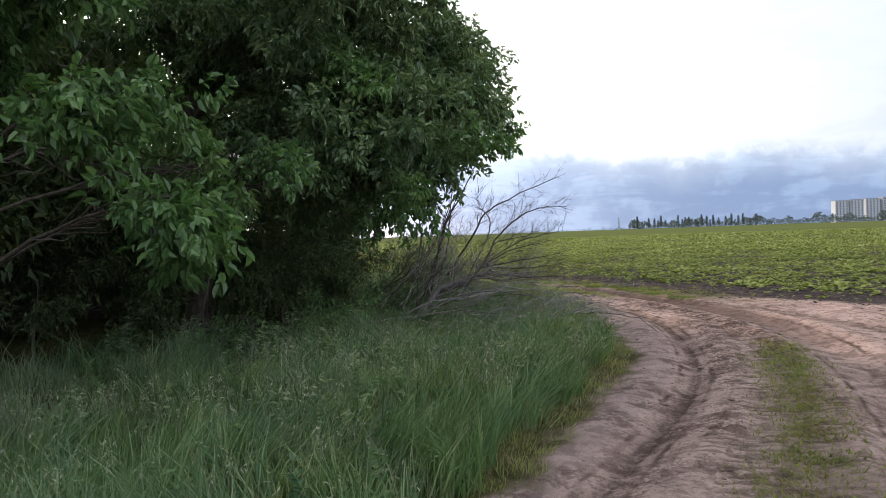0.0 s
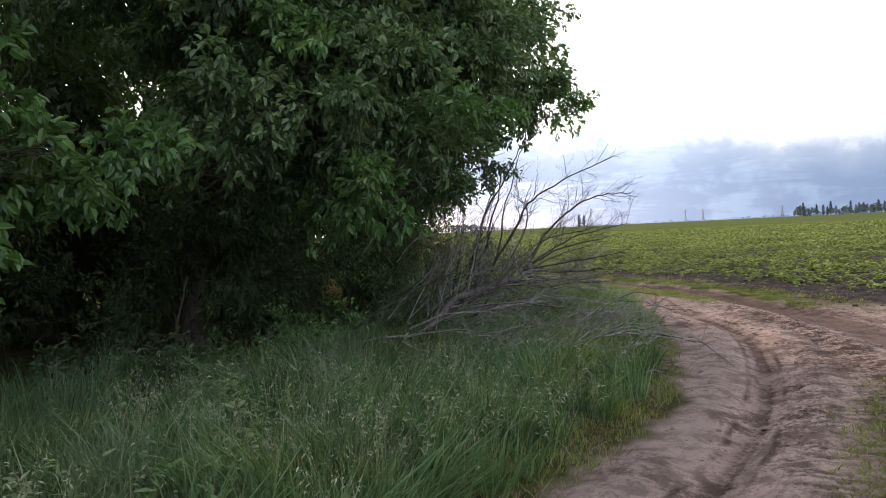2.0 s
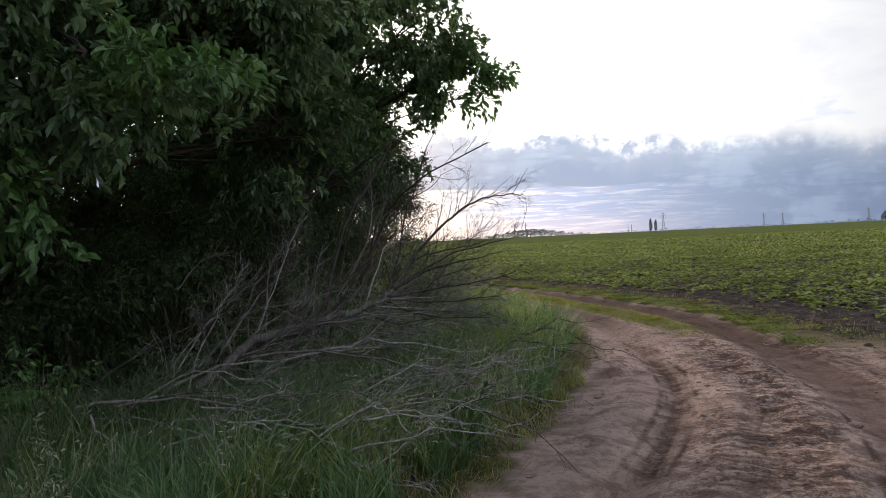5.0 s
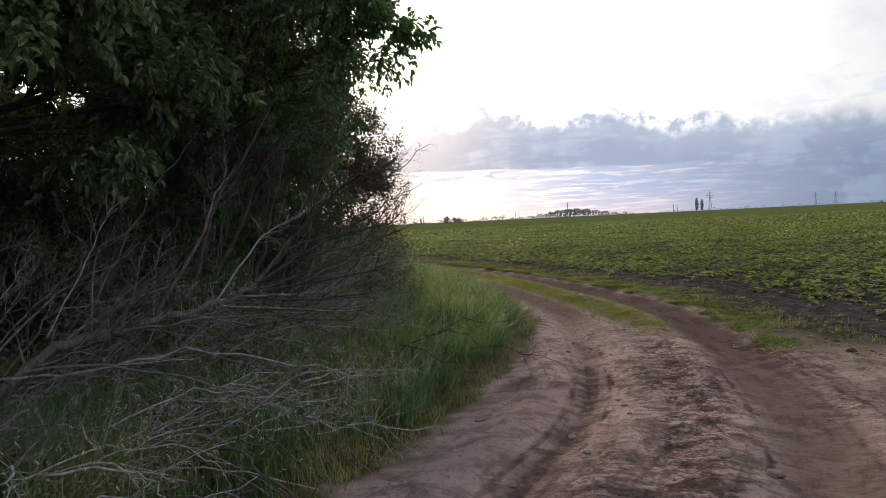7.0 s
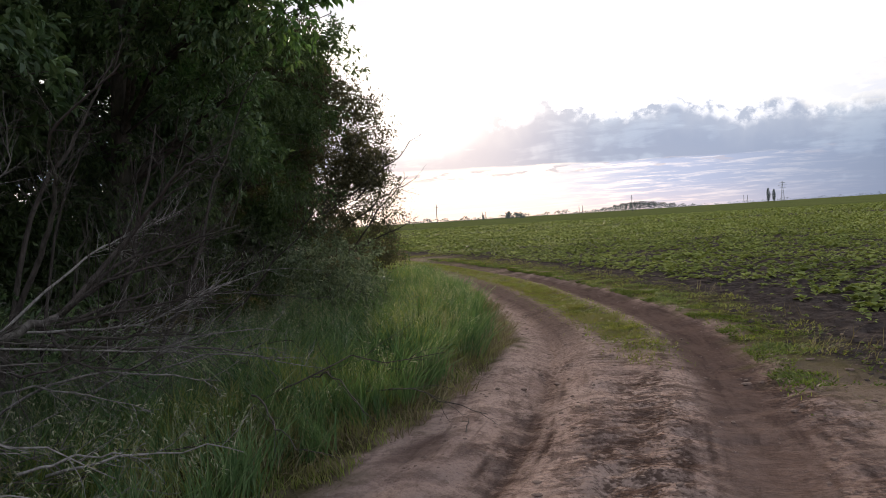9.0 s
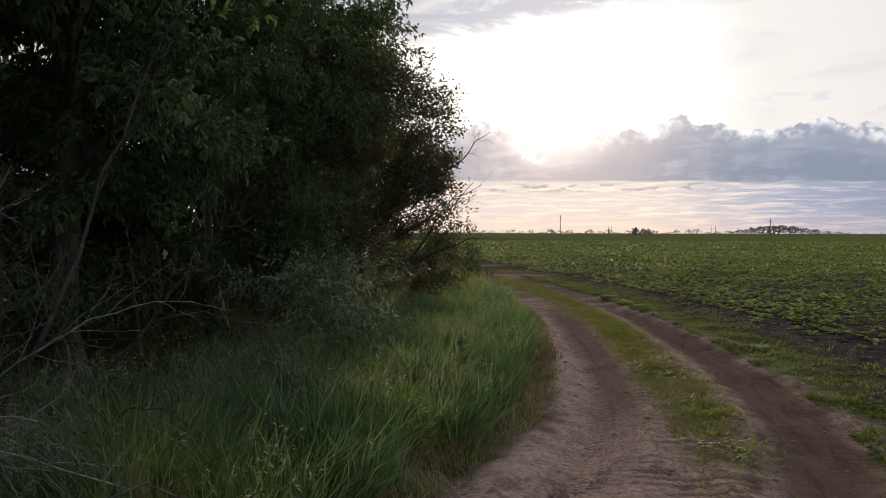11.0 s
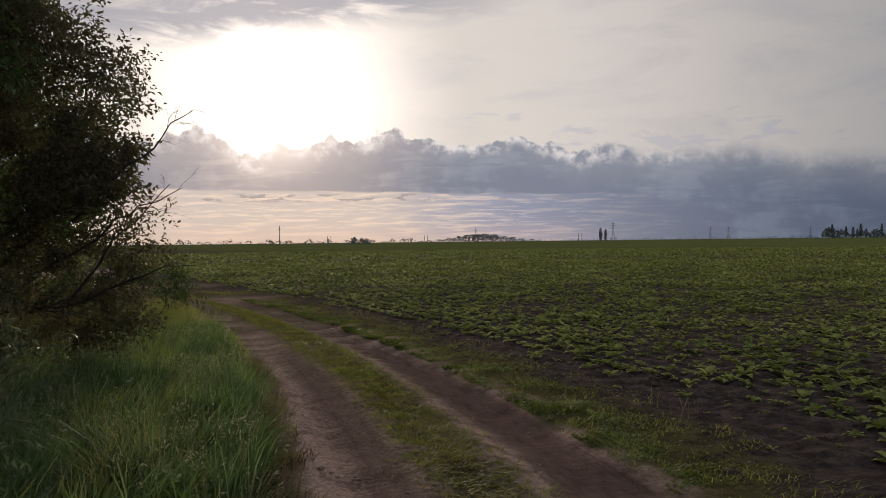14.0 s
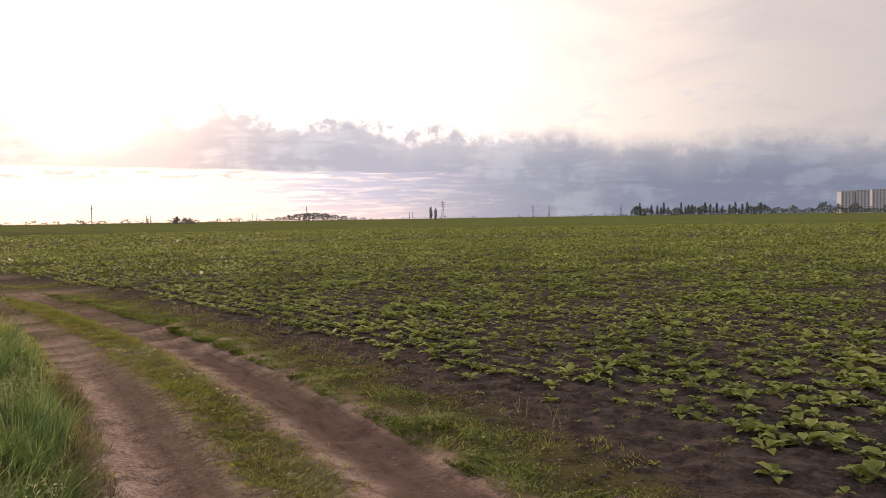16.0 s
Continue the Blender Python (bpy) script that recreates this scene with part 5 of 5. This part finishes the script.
    seg = rng.integers(0, len(line) - 1, 90000)
    run = line[seg + 1] - line[seg]
    away = 0.42 + np.abs(rng.normal(0, 0.5, len(seg)))
    spot = line[seg] + run * rng.uniform(0, 1, (len(seg), 1)) + np.stack([run[:, 1], -run[:, 0]], 1) / np.linalg.norm(run, axis=1)[:, None] * away[:, None]
    wx, wy = spot[:, 0], spot[:, 1]
    ok = (-from_line(wx, wy, FIELD_EDGE) < 0.35) & (rng.uniform(0, 1, len(wx)) < smooth(wy, 17.5, 20.5) * np.linalg.norm(run, axis=1) * 0.85) & (lumps(wx, wy, 0.5, 31) + 0.8 * lumps(wx, wy, 0.18, 32) + rng.normal(0, 0.3, len(wx)) > -0.1)
    lay_grass("verge_weed", "low green weeds and grass along the rut", wx[ok], wy[ok], rng.uniform(0.010, 0.042, ok.sum()) * (1 + 0.6 * lumps(wx[ok], wy[ok], 0.4, 33)), WEEDS, rng, 0.018, 1.0)
    keep = (field > -0.2) & (field < 0.7) & (rng.uniform(0, 1, len(x)) < 0.10) & (lumps(x, y, 0.9, 14) + 0.5 * lumps(x, y, 0.25, 3) > 0.35)
    lay_grass("dry_grass", "greyish dry tufts along the edge of the tilled soil", x[keep], y[keep], rng.uniform(0.08, 0.3, keep.sum()), DRY, rng, 0.006, 0.5)


build_grass()


def weed(rng, x, y, h, mat, label, leaf=0.06, slim=0.4):
    z = height_at(x, y)
    root = empty("weed", (x, y, z), label, "weed", "weeds in the verge")
    t = Tubes()
    line = wander(rng, (x, y, z), (rng.normal(0, 0.2), rng.normal(0, 0.2), 1), h, 6, 0.08)
    t.add(line, np.linspace(0.006, 0.002, 7), 4)
    part("stalk", t.mesh("stalk", mat), root)
    n = int(14 + h * 30)
    at = rng.uniform(0.15, 1.0, n)
    i = np.minimum((at * 6).astype(int), 5)
    p = line[i] + (line[i + 1] - line[i]) * (at * 6 - i)[:, None]
    a = rng.uniform(0, 2 * np.pi, n)
    way = unit(np.stack([np.cos(a), np.sin(a), rng.uniform(-0.1, 0.7, n)], 1))
    length = leaf * rng.uniform(0.7, 1.4, n) * (1.3 - at * 0.6)
    v, q = leaf_quads(p, way, length, length * slim, rng)
    part("foliage", mesh_from("foliage", v, [q], mat), root)


rng = np.random.default_rng(5)
placed = 0
while placed < 150:
    x, y = rng.uniform(-3.5, 3.2), rng.uniform(3.5, 27)
    off = from_line(np.array([x]), np.array([y]), LEFT_EDGE)[0]
    if 0.4 < off < 3.8:
        placed += 1
        weed(rng, x, y, rng.uniform(0.2, 0.55), (GRASS, LEAF_GREY, GRASS_TUFT)[placed % 3], "leafy green weed growing up through the grass", rng.uniform(0.05, 0.09))


for k in range(34):
    x, y = 0.66 + rng.normal(0, 0.38), 8.5 + rng.normal(0, 0.4)
    weed(rng, x, y, rng.uniform(0.2, 0.36), LEAF_GREY, "grey-leaved weed in a dull patch among the grass", rng.uniform(0.03, 0.05))
for k in range(3):
    weed(rng, -0.47 + 0.1 * k, 8.9 + 0.12 * k, 0.5, LEAF_FRESH, "yellow-green leafy weed standing over the grass", 0.07)
for k in range(70):
    x, y = rng.uniform(-4.0, 1.4), rng.uniform(4.2, 10.5)
    if 0.5 < from_line(np.array([x]), np.array([y]), LEFT_EDGE)[0] < 4.5:
        weed(rng, x, y, rng.uniform(0.3, 0.6), (GRASS_TUFT, LEAF_FRESH, GRASS_PALE_LIT)[k % 3], "tall leafy weed standing out of the meadow grass", rng.uniform(0.09, 0.15), 0.22)
for k in range(22):
    x, y = rng.uniform(-4.2, -1.4), rng.uniform(11.0, 12.6)
    weed(rng, x, y, rng.uniform(0.3, 0.6), (LEAF_MAPLE, LEAF_GREY)[k % 2], "broad-leaved weed at the foot of the wood", rng.uniform(0.08, 0.13), 0.55)


# ---- crop ----
def build_crop():
    rng = np.random.default_rng(33)
    turn = radians(ROW_TURN)
    along, across = np.array([math.cos(turn), math.sin(turn)]), np.array([math.sin(turn), -math.cos(turn)])
    origin = np.array([0.0, 32.2])

    def rows(step, gap, low, high, width):
        i, j = np.meshgrid(np.arange(int(-45 / gap), int(width / gap)), np.arange(low, high, step))
        u = j.ravel() + rng.normal(0, step * 0.2, i.size)
        w = i.ravel() * gap + rng.normal(0, 0.06, i.size)
        xy = origin + u[:, None] * along + w[:, None] * across
        return xy[:, 0], xy[:, 1]

    def spacing(x, y):
        pts = ((3, 6), (5.8, 14), (2, 24), (4, 20))
        return np.min([np.hypot(x - a, y - b) for a, b in pts], axis=0)

    def vigour(x, y, field):
        thin = 0.5 + 0.5 * ripple(x, y, 5.0, 3.0)
        start = 0.9 + 0.75 * smooth(y, 32, 23) + 0.35 * ripple(x, y, 1.3, 6.0)
        few = (field > 0.5) & (rng.uniform(0, 1, len(x)) < 0.07)
        return ((field > start) | few) & (rng.uniform(0, 1, len(x)) < 0.80 + 0.2 * thin)

    def plants(name, x, y, leaves, size, shape):
        n = len(x)
        z = ground_height(x, y)
        big = size * (0.8 + 0.35 * ripple(x, y, 3.0, 8.0)) * rng.uniform(0.45, 1.35, n)
        a = rng.uniform(0, 2 * np.pi, (n, 1)) + np.arange(leaves)[None] * 2.4 + rng.normal(0, 0.3, (n, leaves))
        rise = rng.uniform(0.15, 0.95, (n, leaves))
        way = unit(np.stack([np.cos(a), np.sin(a), rise], -1)).reshape(-1, 3)
        foot = np.repeat(np.stack([x, y, z], 1), leaves, 0) + way * np.array([0.25, 0.25, 0.55]) * np.repeat(big, leaves)[:, None] * 0.6
        length = np.repeat(big, leaves) * rng.uniform(0.6, 1.15, n * leaves)
        side = unit(np.cross(way, np.array([0.0, 0.0, 1.0])))
        nrm = np.cross(side, way)
        w = (length * 0.31)[:, None]
        if shape == "full":
            a1 = foot + way * (length * 0.38)[:, None]
            a2 = foot + way * (length * 0.72)[:, None] - nrm * (length * 0.05)[:, None]
            tip = foot + way * length[:, None] * 0.98 - nrm * (length * 0.2)[:, None] - np.array([0, 0, 1.0]) * (length * 0.12)[:, None]
            v = np.stack([foot, a1 + side * w + nrm * w * 0.25, a2 + side * w * 0.75, tip, a2 - side * w * 0.75, a1 - side * w + nrm * w * 0.25, a2 - nrm * w * 0.1], 1)
            o = np.arange(n * leaves)[:, None] * 7
            quads = np.concatenate([o + np.array([[0, 1, 2, 6]]), o + np.array([[0, 6, 4, 5]])])
            tris = np.concatenate([o + np.array([[6, 2, 3]]), o + np.array([[6, 3, 4]])])
            me = mesh_from(name, v.reshape(-1, 3), [quads, tris], CROP)
        else:
            m = foot + way * (length * 0.5)[:, None]
            v = np.stack([foot, m + side * w * 1.1, foot + way * length[:, None] * 0.95, m - side * w * 1.1], 1)
            me = mesh_from(name, v.reshape(-1, 3), [np.arange(n * leaves * 4).reshape(-1, 4)], CROP)
        tagged(new(name, me), "rows of young broad-leaved green crop plants", "crop", kind="stuff")

    x, y = rows(0.165, 0.5, -80, 80, 80)
    field, d = -from_line(x, y, FIELD_EDGE), spacing(x, y)
    ok = vigour(x, y, field) & (d < 25) & (y > 6)
    plants("crop", x[ok], y[ok], 8, 0.18, "full")
    ok = (field > 0.35) & (field < 2.6) & (d < 25) & (rng.uniform(0, 1, len(x)) < 0.3)
    plants("seedling", x[ok], y[ok] + 0.05, 6, 0.085, "full")
    ok = vigour(x, y, field) & (d >= 25) & (d < 42) & (y > 8)
    plants("crop", x[ok], y[ok], 7, 0.19, "plain")
    ok = vigour(x, y, field) & (d >= 42) & (d < 68) & (y > 15)
    plants("crop", x[ok], y[ok], 4, 0.23, "plain")
    x, y = rows(0.66, 0.9, -150, 190, 200)
    field, d = -from_line(x, y, FIELD_EDGE), spacing(x, y)
    ok = vigour(x, y, field) & (d >= 68) & (d < 150) & (y > 15)
    plants("crop", x[ok], y[ok], 4, 0.38, "plain")


build_crop()


# ---- clods on the track ----
def build_clods():
    rng = np.random.default_rng(9)
    kinds = []
    for k in range(5):
        bm = bmesh.new()
        bmesh.ops.create_icosphere(bm, subdivisions=2, radius=0.5)
        for v in bm.verts:
            v.co *= 0.75 + 0.5 * abs(noise.noise(v.co * 2.3 + Vector((k * 7, 0, 0)))) + 0.15 * noise.noise(v.co * 6)
            v.co.z *= 0.6
        me = bpy.data.meshes.new("clod")
        bm.to_mesh(me)
        bm.free()
        me.materials.append(CLAY)
        kinds.append(me)
    fixed = [(3.6, 10.1, 0.09), (3.63, 9.4, 0.08), (5.7, 14.1, 0.1), (5.63, 15.6, 0.07), (5.4, 14.2, 0.08), (4.58, 13.7, 0.07), (4.56, 21.5, 0.05)]
    spots = fixed + [(rng.uniform(0.5, 8.5), rng.uniform(5, 24), rng.gamma(2.0, 0.014) + 0.012) for _ in range(420)]
    count = 0
    for x, y, r in spots:
        px, py = np.array([x]), np.array([y])
        if from_line(px, py, LEFT_EDGE)[0] > -0.2 or -from_line(px, py, FIELD_EDGE)[0] > 0.6 or count > 210:
            continue
        count += 1
        ob = new("clod", kinds[count % 5])
        ob.matrix_basis = Matrix.LocRotScale((x, y, height_at(x, y) + r * 0.12), Euler((0, 0, rng.uniform(0, 6.3))), (r * rng.uniform(0.9, 1.6), r, r * rng.uniform(0.5, 0.9)))
        tagged(ob, "dry crumbled clod of brown earth on the track", "clod", "clods on the track")


build_clods()


def build_crumbs(name, label, mat, seed, lo, hi, count, grow, soil):
    """Loose crumbs of earth, too many to count."""
    rng = np.random.default_rng(seed)
    x, y = scatter(rng, lo, hi, count)
    left, field = -from_line(x, y, LEFT_EDGE), -from_line(x, y, FIELD_EDGE)
    rut = np.minimum(np.abs(from_line(x, y, LEFT_RUT)), np.abs(from_line(x, y, RIGHT_RUT)))
    keep = (((field > -0.35) & (field < 3.5)) if soil else (left > 0.05) & (field < 0.3)) & (rng.uniform(0, 1, len(x)) < 0.25 + 0.75 * np.maximum(smooth(lumps(x, y, 0.5, 11), -0.1, 0.6), churned(x, y))) & (rut > 0.1)
    x, y = x[keep], y[keep]
    n = len(x)
    r = np.minimum(0.004 + rng.gamma(1.3, 0.005, n), 0.03) * grow
    z = ground_height(x, y)
    a = rng.uniform(0, 6.28, (n, 1)) + np.arange(5)[None] * 1.2566
    ring = np.stack([np.cos(a), np.sin(a), np.zeros((n, 5))], -1) * (r[:, None, None] * rng.uniform(0.7, 1.3, (n, 5, 1)))
    base = np.stack([x, y, z - 0.003], 1)
    top = base + np.stack([rng.normal(0, 0.3, n) * r, rng.normal(0, 0.3, n) * r, r * rng.uniform(0.35, 0.8, n)], 1)
    v = np.concatenate([base[:, None] + ring, base[:, None] + ring * 0.7 + np.array([0, 0, 1.0]) * (r * 0.35)[:, None, None], top[:, None]], 1).reshape(-1, 3)
    o = np.arange(n)[:, None] * 11
    quads = np.concatenate([o + np.array([[k, (k + 1) % 5, 5 + (k + 1) % 5, 5 + k]]) for k in range(5)])
    tris = np.concatenate([o + np.array([[5 + k, 5 + (k + 1) % 5, 10]]) for k in range(5)])
    tagged(new(name, mesh_from(name, v, [quads, tris], mat)), label, "earth", kind="stuff")


build_crumbs("earth_crumb", "loose dry crumbs of earth strewn over the track", CLAY, 19, (0.0, 4.5), (8.5, 30), 19000, 1.0, False)
build_crumbs("soil_clod", "dark clods of turned soil along the field", SOIL, 20, (-3.0, 12.0), (14.0, 34), 20000, 2.4, True)


# ---- the far distance ----
def polar(az, dist):
    a = radians(az)
    return 5.0 - math.sin(a) * dist, 14.0 + math.cos(a) * dist


def box(tubes_list, lo, hi):
    lo, hi = np.array(lo, float), np.array(hi, float)
    c = np.array([[i & 1, (i >> 1) & 1, i >> 2] for i in range(8)])
    tubes_list.append(lo + (hi - lo) * c)


BOX_FACES = np.array([[0, 2, 3, 1], [4, 5, 7, 6], [0, 1, 5, 4], [2, 6, 7, 3], [0, 4, 6, 2], [1, 3, 7, 5]])


def boxes_mesh(name, boxes, mat):
    v = np.concatenate(boxes)
    f = np.concatenate([BOX_FACES + 8 * i for i in range(len(boxes))])
    return mesh_from(name, v, [f], mat)


def utility_pole(az, dist, h):
    x, y = polar(az, dist)
    root = empty("utility_pole", (x, y, 0), "tall dark wooden power pole standing in the field", "power pole", "power poles")
    t = Tubes()
    t.add([(x, y, 0), (x, y, h / 2), (x, y, h)], [0.3, 0.26, 0.2], 8)
    part("shaft", t.mesh("shaft", POLEWOOD), root)
    b = []
    box(b, (x - 1.1, y - 0.1, h * 0.82), (x + 1.1, y + 0.1, h * 0.82 + 0.2))
    arm = part("crossarm", boxes_mesh("crossarm", b, POLEWOOD), root)
    for dx in (-1.0, 1.0):
        t = Tubes()
        t.add([(x + dx, y, h * 0.82 + 0.2), (x + dx, y, h * 0.82 + 0.5)], [0.09, 0.06], 6)
        part("insulator", t.mesh("insulator", GLAZE), arm)


utility_pole(25.84, 520, 13.6)
utility_pole(11.35, 580, 12.2)


def lattice_pylon(az, dist, h):
    x, y = polar(az, dist)
    root = empty("pylon", (x, y, 0), "grey steel lattice pylon far across the field", "pylon", "pylons")
    w = h * 0.09
    tower = Tubes()
    for sx in (-1, 1):
        for sy in (-1, 1):
            tower.add([(x + sx * w, y + sy * w, 0), (x + sx * w * 0.35, y + sy * w * 0.35, h * 0.6), (x + sx * w * 0.1, y + sy * w * 0.1, h)], [0.22, 0.2, 0.15], 4)
    for k in range(8):
        f0, f1 = k / 8, (k + 1) / 8
        w0, w1 = w * (1 - f0 * 0.9), w * (1 - f1 * 0.9)
        for sy in (-1, 1):
            tower.add([(x - w0, y + sy * w0, h * f0), (x + w1, y + sy * w1, h * f1)], [0.1, 0.1], 3)
            tower.add([(x + w0, y + sy * w0, h * f0), (x - w1, y + sy * w1, h * f1)], [0.1, 0.1], 3)
    part("tower", tower.mesh("tower", STEEL), root)
    for z, l in ((0.68, 3.4), (0.80, 4.4), (0.92, 2.8)):
        arm = Tubes()
        arm.add([(x - l, y, h * z), (x, y, h * z + 0.7), (x + l, y, h * z)], [0.16, 0.22, 0.16], 4)
        part("crossarm", arm.mesh("crossarm", STEEL), root)


lattice_pylon(1.25, 950, 23)
lattice_pylon(-5.5, 1500, 24)
lattice_pylon(-6.7, 1500, 24)
lattice_pylon(-11.9, 1500, 24)
for az in (15.2, 14.95, 22.4, 22.15, 3.75, 3.5):
    x, y = polar(az, 1100)
    root = empty("utility_pole", (x, y, 0), "one of a pair of far power poles on the horizon", "power pole", "far pole pairs")
    t = Tubes()
    t.add([(x, y, 0), (x, y, 11.5)], [0.4, 0.3], 6)
    part("shaft", t.mesh("shaft", POLEWOOD), root)


def far_tree(name, az, dist, h, w, seed, label, poplar=True):
    rng = np.random.default_rng(seed)
    x, y = polar(az, dist)
    root = empty(name, (x, y, 0), label, "tree", "far trees")
    t = Tubes()
    t.add([(x, y, 0), (x, y, h * 0.9)], [0.3, 0.08], 6)
    part("trunk", t.mesh("trunk", BARK), root)
    n = 420
    f = rng.uniform(0.12, 1, n)
    wide = w * np.sin(np.pi * np.clip(f, 0.05, 0.97)) ** (0.6 if poplar else 0.8)
    a = rng.uniform(0, 6.28, n)
    rr = wide * rng.uniform(0.2, 1, n) ** 0.5
    p = np.stack([x + np.cos(a) * rr, y + np.sin(a) * rr, f * h], 1)
    d = unit(rng.normal(0, 1, (n, 3)) + np.array([0, 0, 0.8 if poplar else 0.2]))
    v, q = leaf_quads(p, d, h * 0.07 * rng.uniform(0.6, 1.4, n), h * 0.05 * rng.uniform(0.6, 1.3, n), rng)
    part("crown", mesh_from("crown", v, [q], HAZED_FARWOOD), root)


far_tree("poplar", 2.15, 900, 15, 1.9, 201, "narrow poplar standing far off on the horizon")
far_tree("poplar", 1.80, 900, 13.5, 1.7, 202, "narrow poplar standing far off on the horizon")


def far_wood(name, label, az0, az1, dist, low, high, count, seed, shape):
    """A distant belt of trees: many small leafy clumps on the horizon."""
    rng = np.random.default_rng(seed)
    az = np.radians(rng.uniform(az0, az1, count))
    depth = dist * (1 + rng.uniform(-0.03, 0.03, count))
    deg = np.degrees(az)
    crest = low + (high - low) * np.clip(shape(deg, rng), 0, 1)
    f = rng.uniform(0, 1, count) ** 0.7
    p = np.stack([5 - np.sin(az) * depth, 14 + np.cos(az) * depth, f * crest], 1)
    d = unit(rng.normal(0, 1, (count, 3)) + np.array([0, 0, 0.5]))
    s = (0.35 * crest + 1.0) * rng.uniform(0.4, 0.9, count)
    v, q = leaf_quads(p, d, s, s * 0.8, rng)
    tagged(new(name, mesh_from(name, v, [q], HAZED_FARWOOD)), label, "woodland", kind="stuff")


def clumpy(freq, seed):
    return lambda deg, rng: 0.45 + 0.5 * np.sin(deg * freq + seed) * np.sin(deg * freq * 0.37 + seed * 2) + 0.25 * np.sin(deg * freq * 2.9 + seed)


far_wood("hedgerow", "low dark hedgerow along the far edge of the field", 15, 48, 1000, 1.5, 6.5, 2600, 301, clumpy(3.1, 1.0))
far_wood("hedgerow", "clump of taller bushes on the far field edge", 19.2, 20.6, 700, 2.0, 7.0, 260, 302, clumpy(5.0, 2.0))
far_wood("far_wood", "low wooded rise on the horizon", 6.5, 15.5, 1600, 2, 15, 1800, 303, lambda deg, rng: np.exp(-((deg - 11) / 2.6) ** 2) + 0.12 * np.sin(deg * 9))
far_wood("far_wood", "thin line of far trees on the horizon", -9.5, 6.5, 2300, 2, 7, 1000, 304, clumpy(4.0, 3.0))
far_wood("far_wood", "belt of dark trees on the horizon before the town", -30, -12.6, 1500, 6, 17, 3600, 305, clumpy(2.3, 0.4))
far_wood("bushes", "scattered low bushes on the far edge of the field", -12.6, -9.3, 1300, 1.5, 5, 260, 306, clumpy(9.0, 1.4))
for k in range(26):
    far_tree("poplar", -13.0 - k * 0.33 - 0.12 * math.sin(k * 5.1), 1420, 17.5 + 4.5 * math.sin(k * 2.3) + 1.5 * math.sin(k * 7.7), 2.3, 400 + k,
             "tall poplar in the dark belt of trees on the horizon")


def apartment_block(az, dist, width, h, storeys):
    x, y = polar(az, dist)
    root = empty("apartment_block", (x, y, 0), "large grey panel apartment block beyond the trees", "apartment block", "apartment blocks")
    b = []
    box(b, (x, y, 0), (x + width, y + 16, h))
    part("wall", boxes_mesh("wall", b, CONCRETE), root)
    b = []
    box(b, (x - 0.5, y - 0.5, h), (x + width + 0.5, y + 16.5, h + 0.8))
    part("roof", boxes_mesh("roof", b, ROOFING), root)
    me = None
    bays = int(width / 6)
    for i in range(bays):
        for s in range(storeys):
            if me is None:
                bb = []
                box(bb, (0, 0, 0), (2.6, 0.3, 1.7))
                me = boxes_mesh("window", bb, DARKPANE)
            w = part("window", me, root)
            w.matrix_parent_inverse = Matrix()
            w.location = (1.7 + i * 6 + 0.4 * math.sin(i * 3), -0.25, 1.0 + s * (h - 1) / storeys)


for az, d, w, h, n in ((-26.3, 1560, 24, 39, 13), (-27.2, 1570, 24, 40, 13), (-28.1, 1590, 26, 41, 13), (-29.1, 1600, 30, 43, 13)):
    apartment_block(az, d, w, h, n)
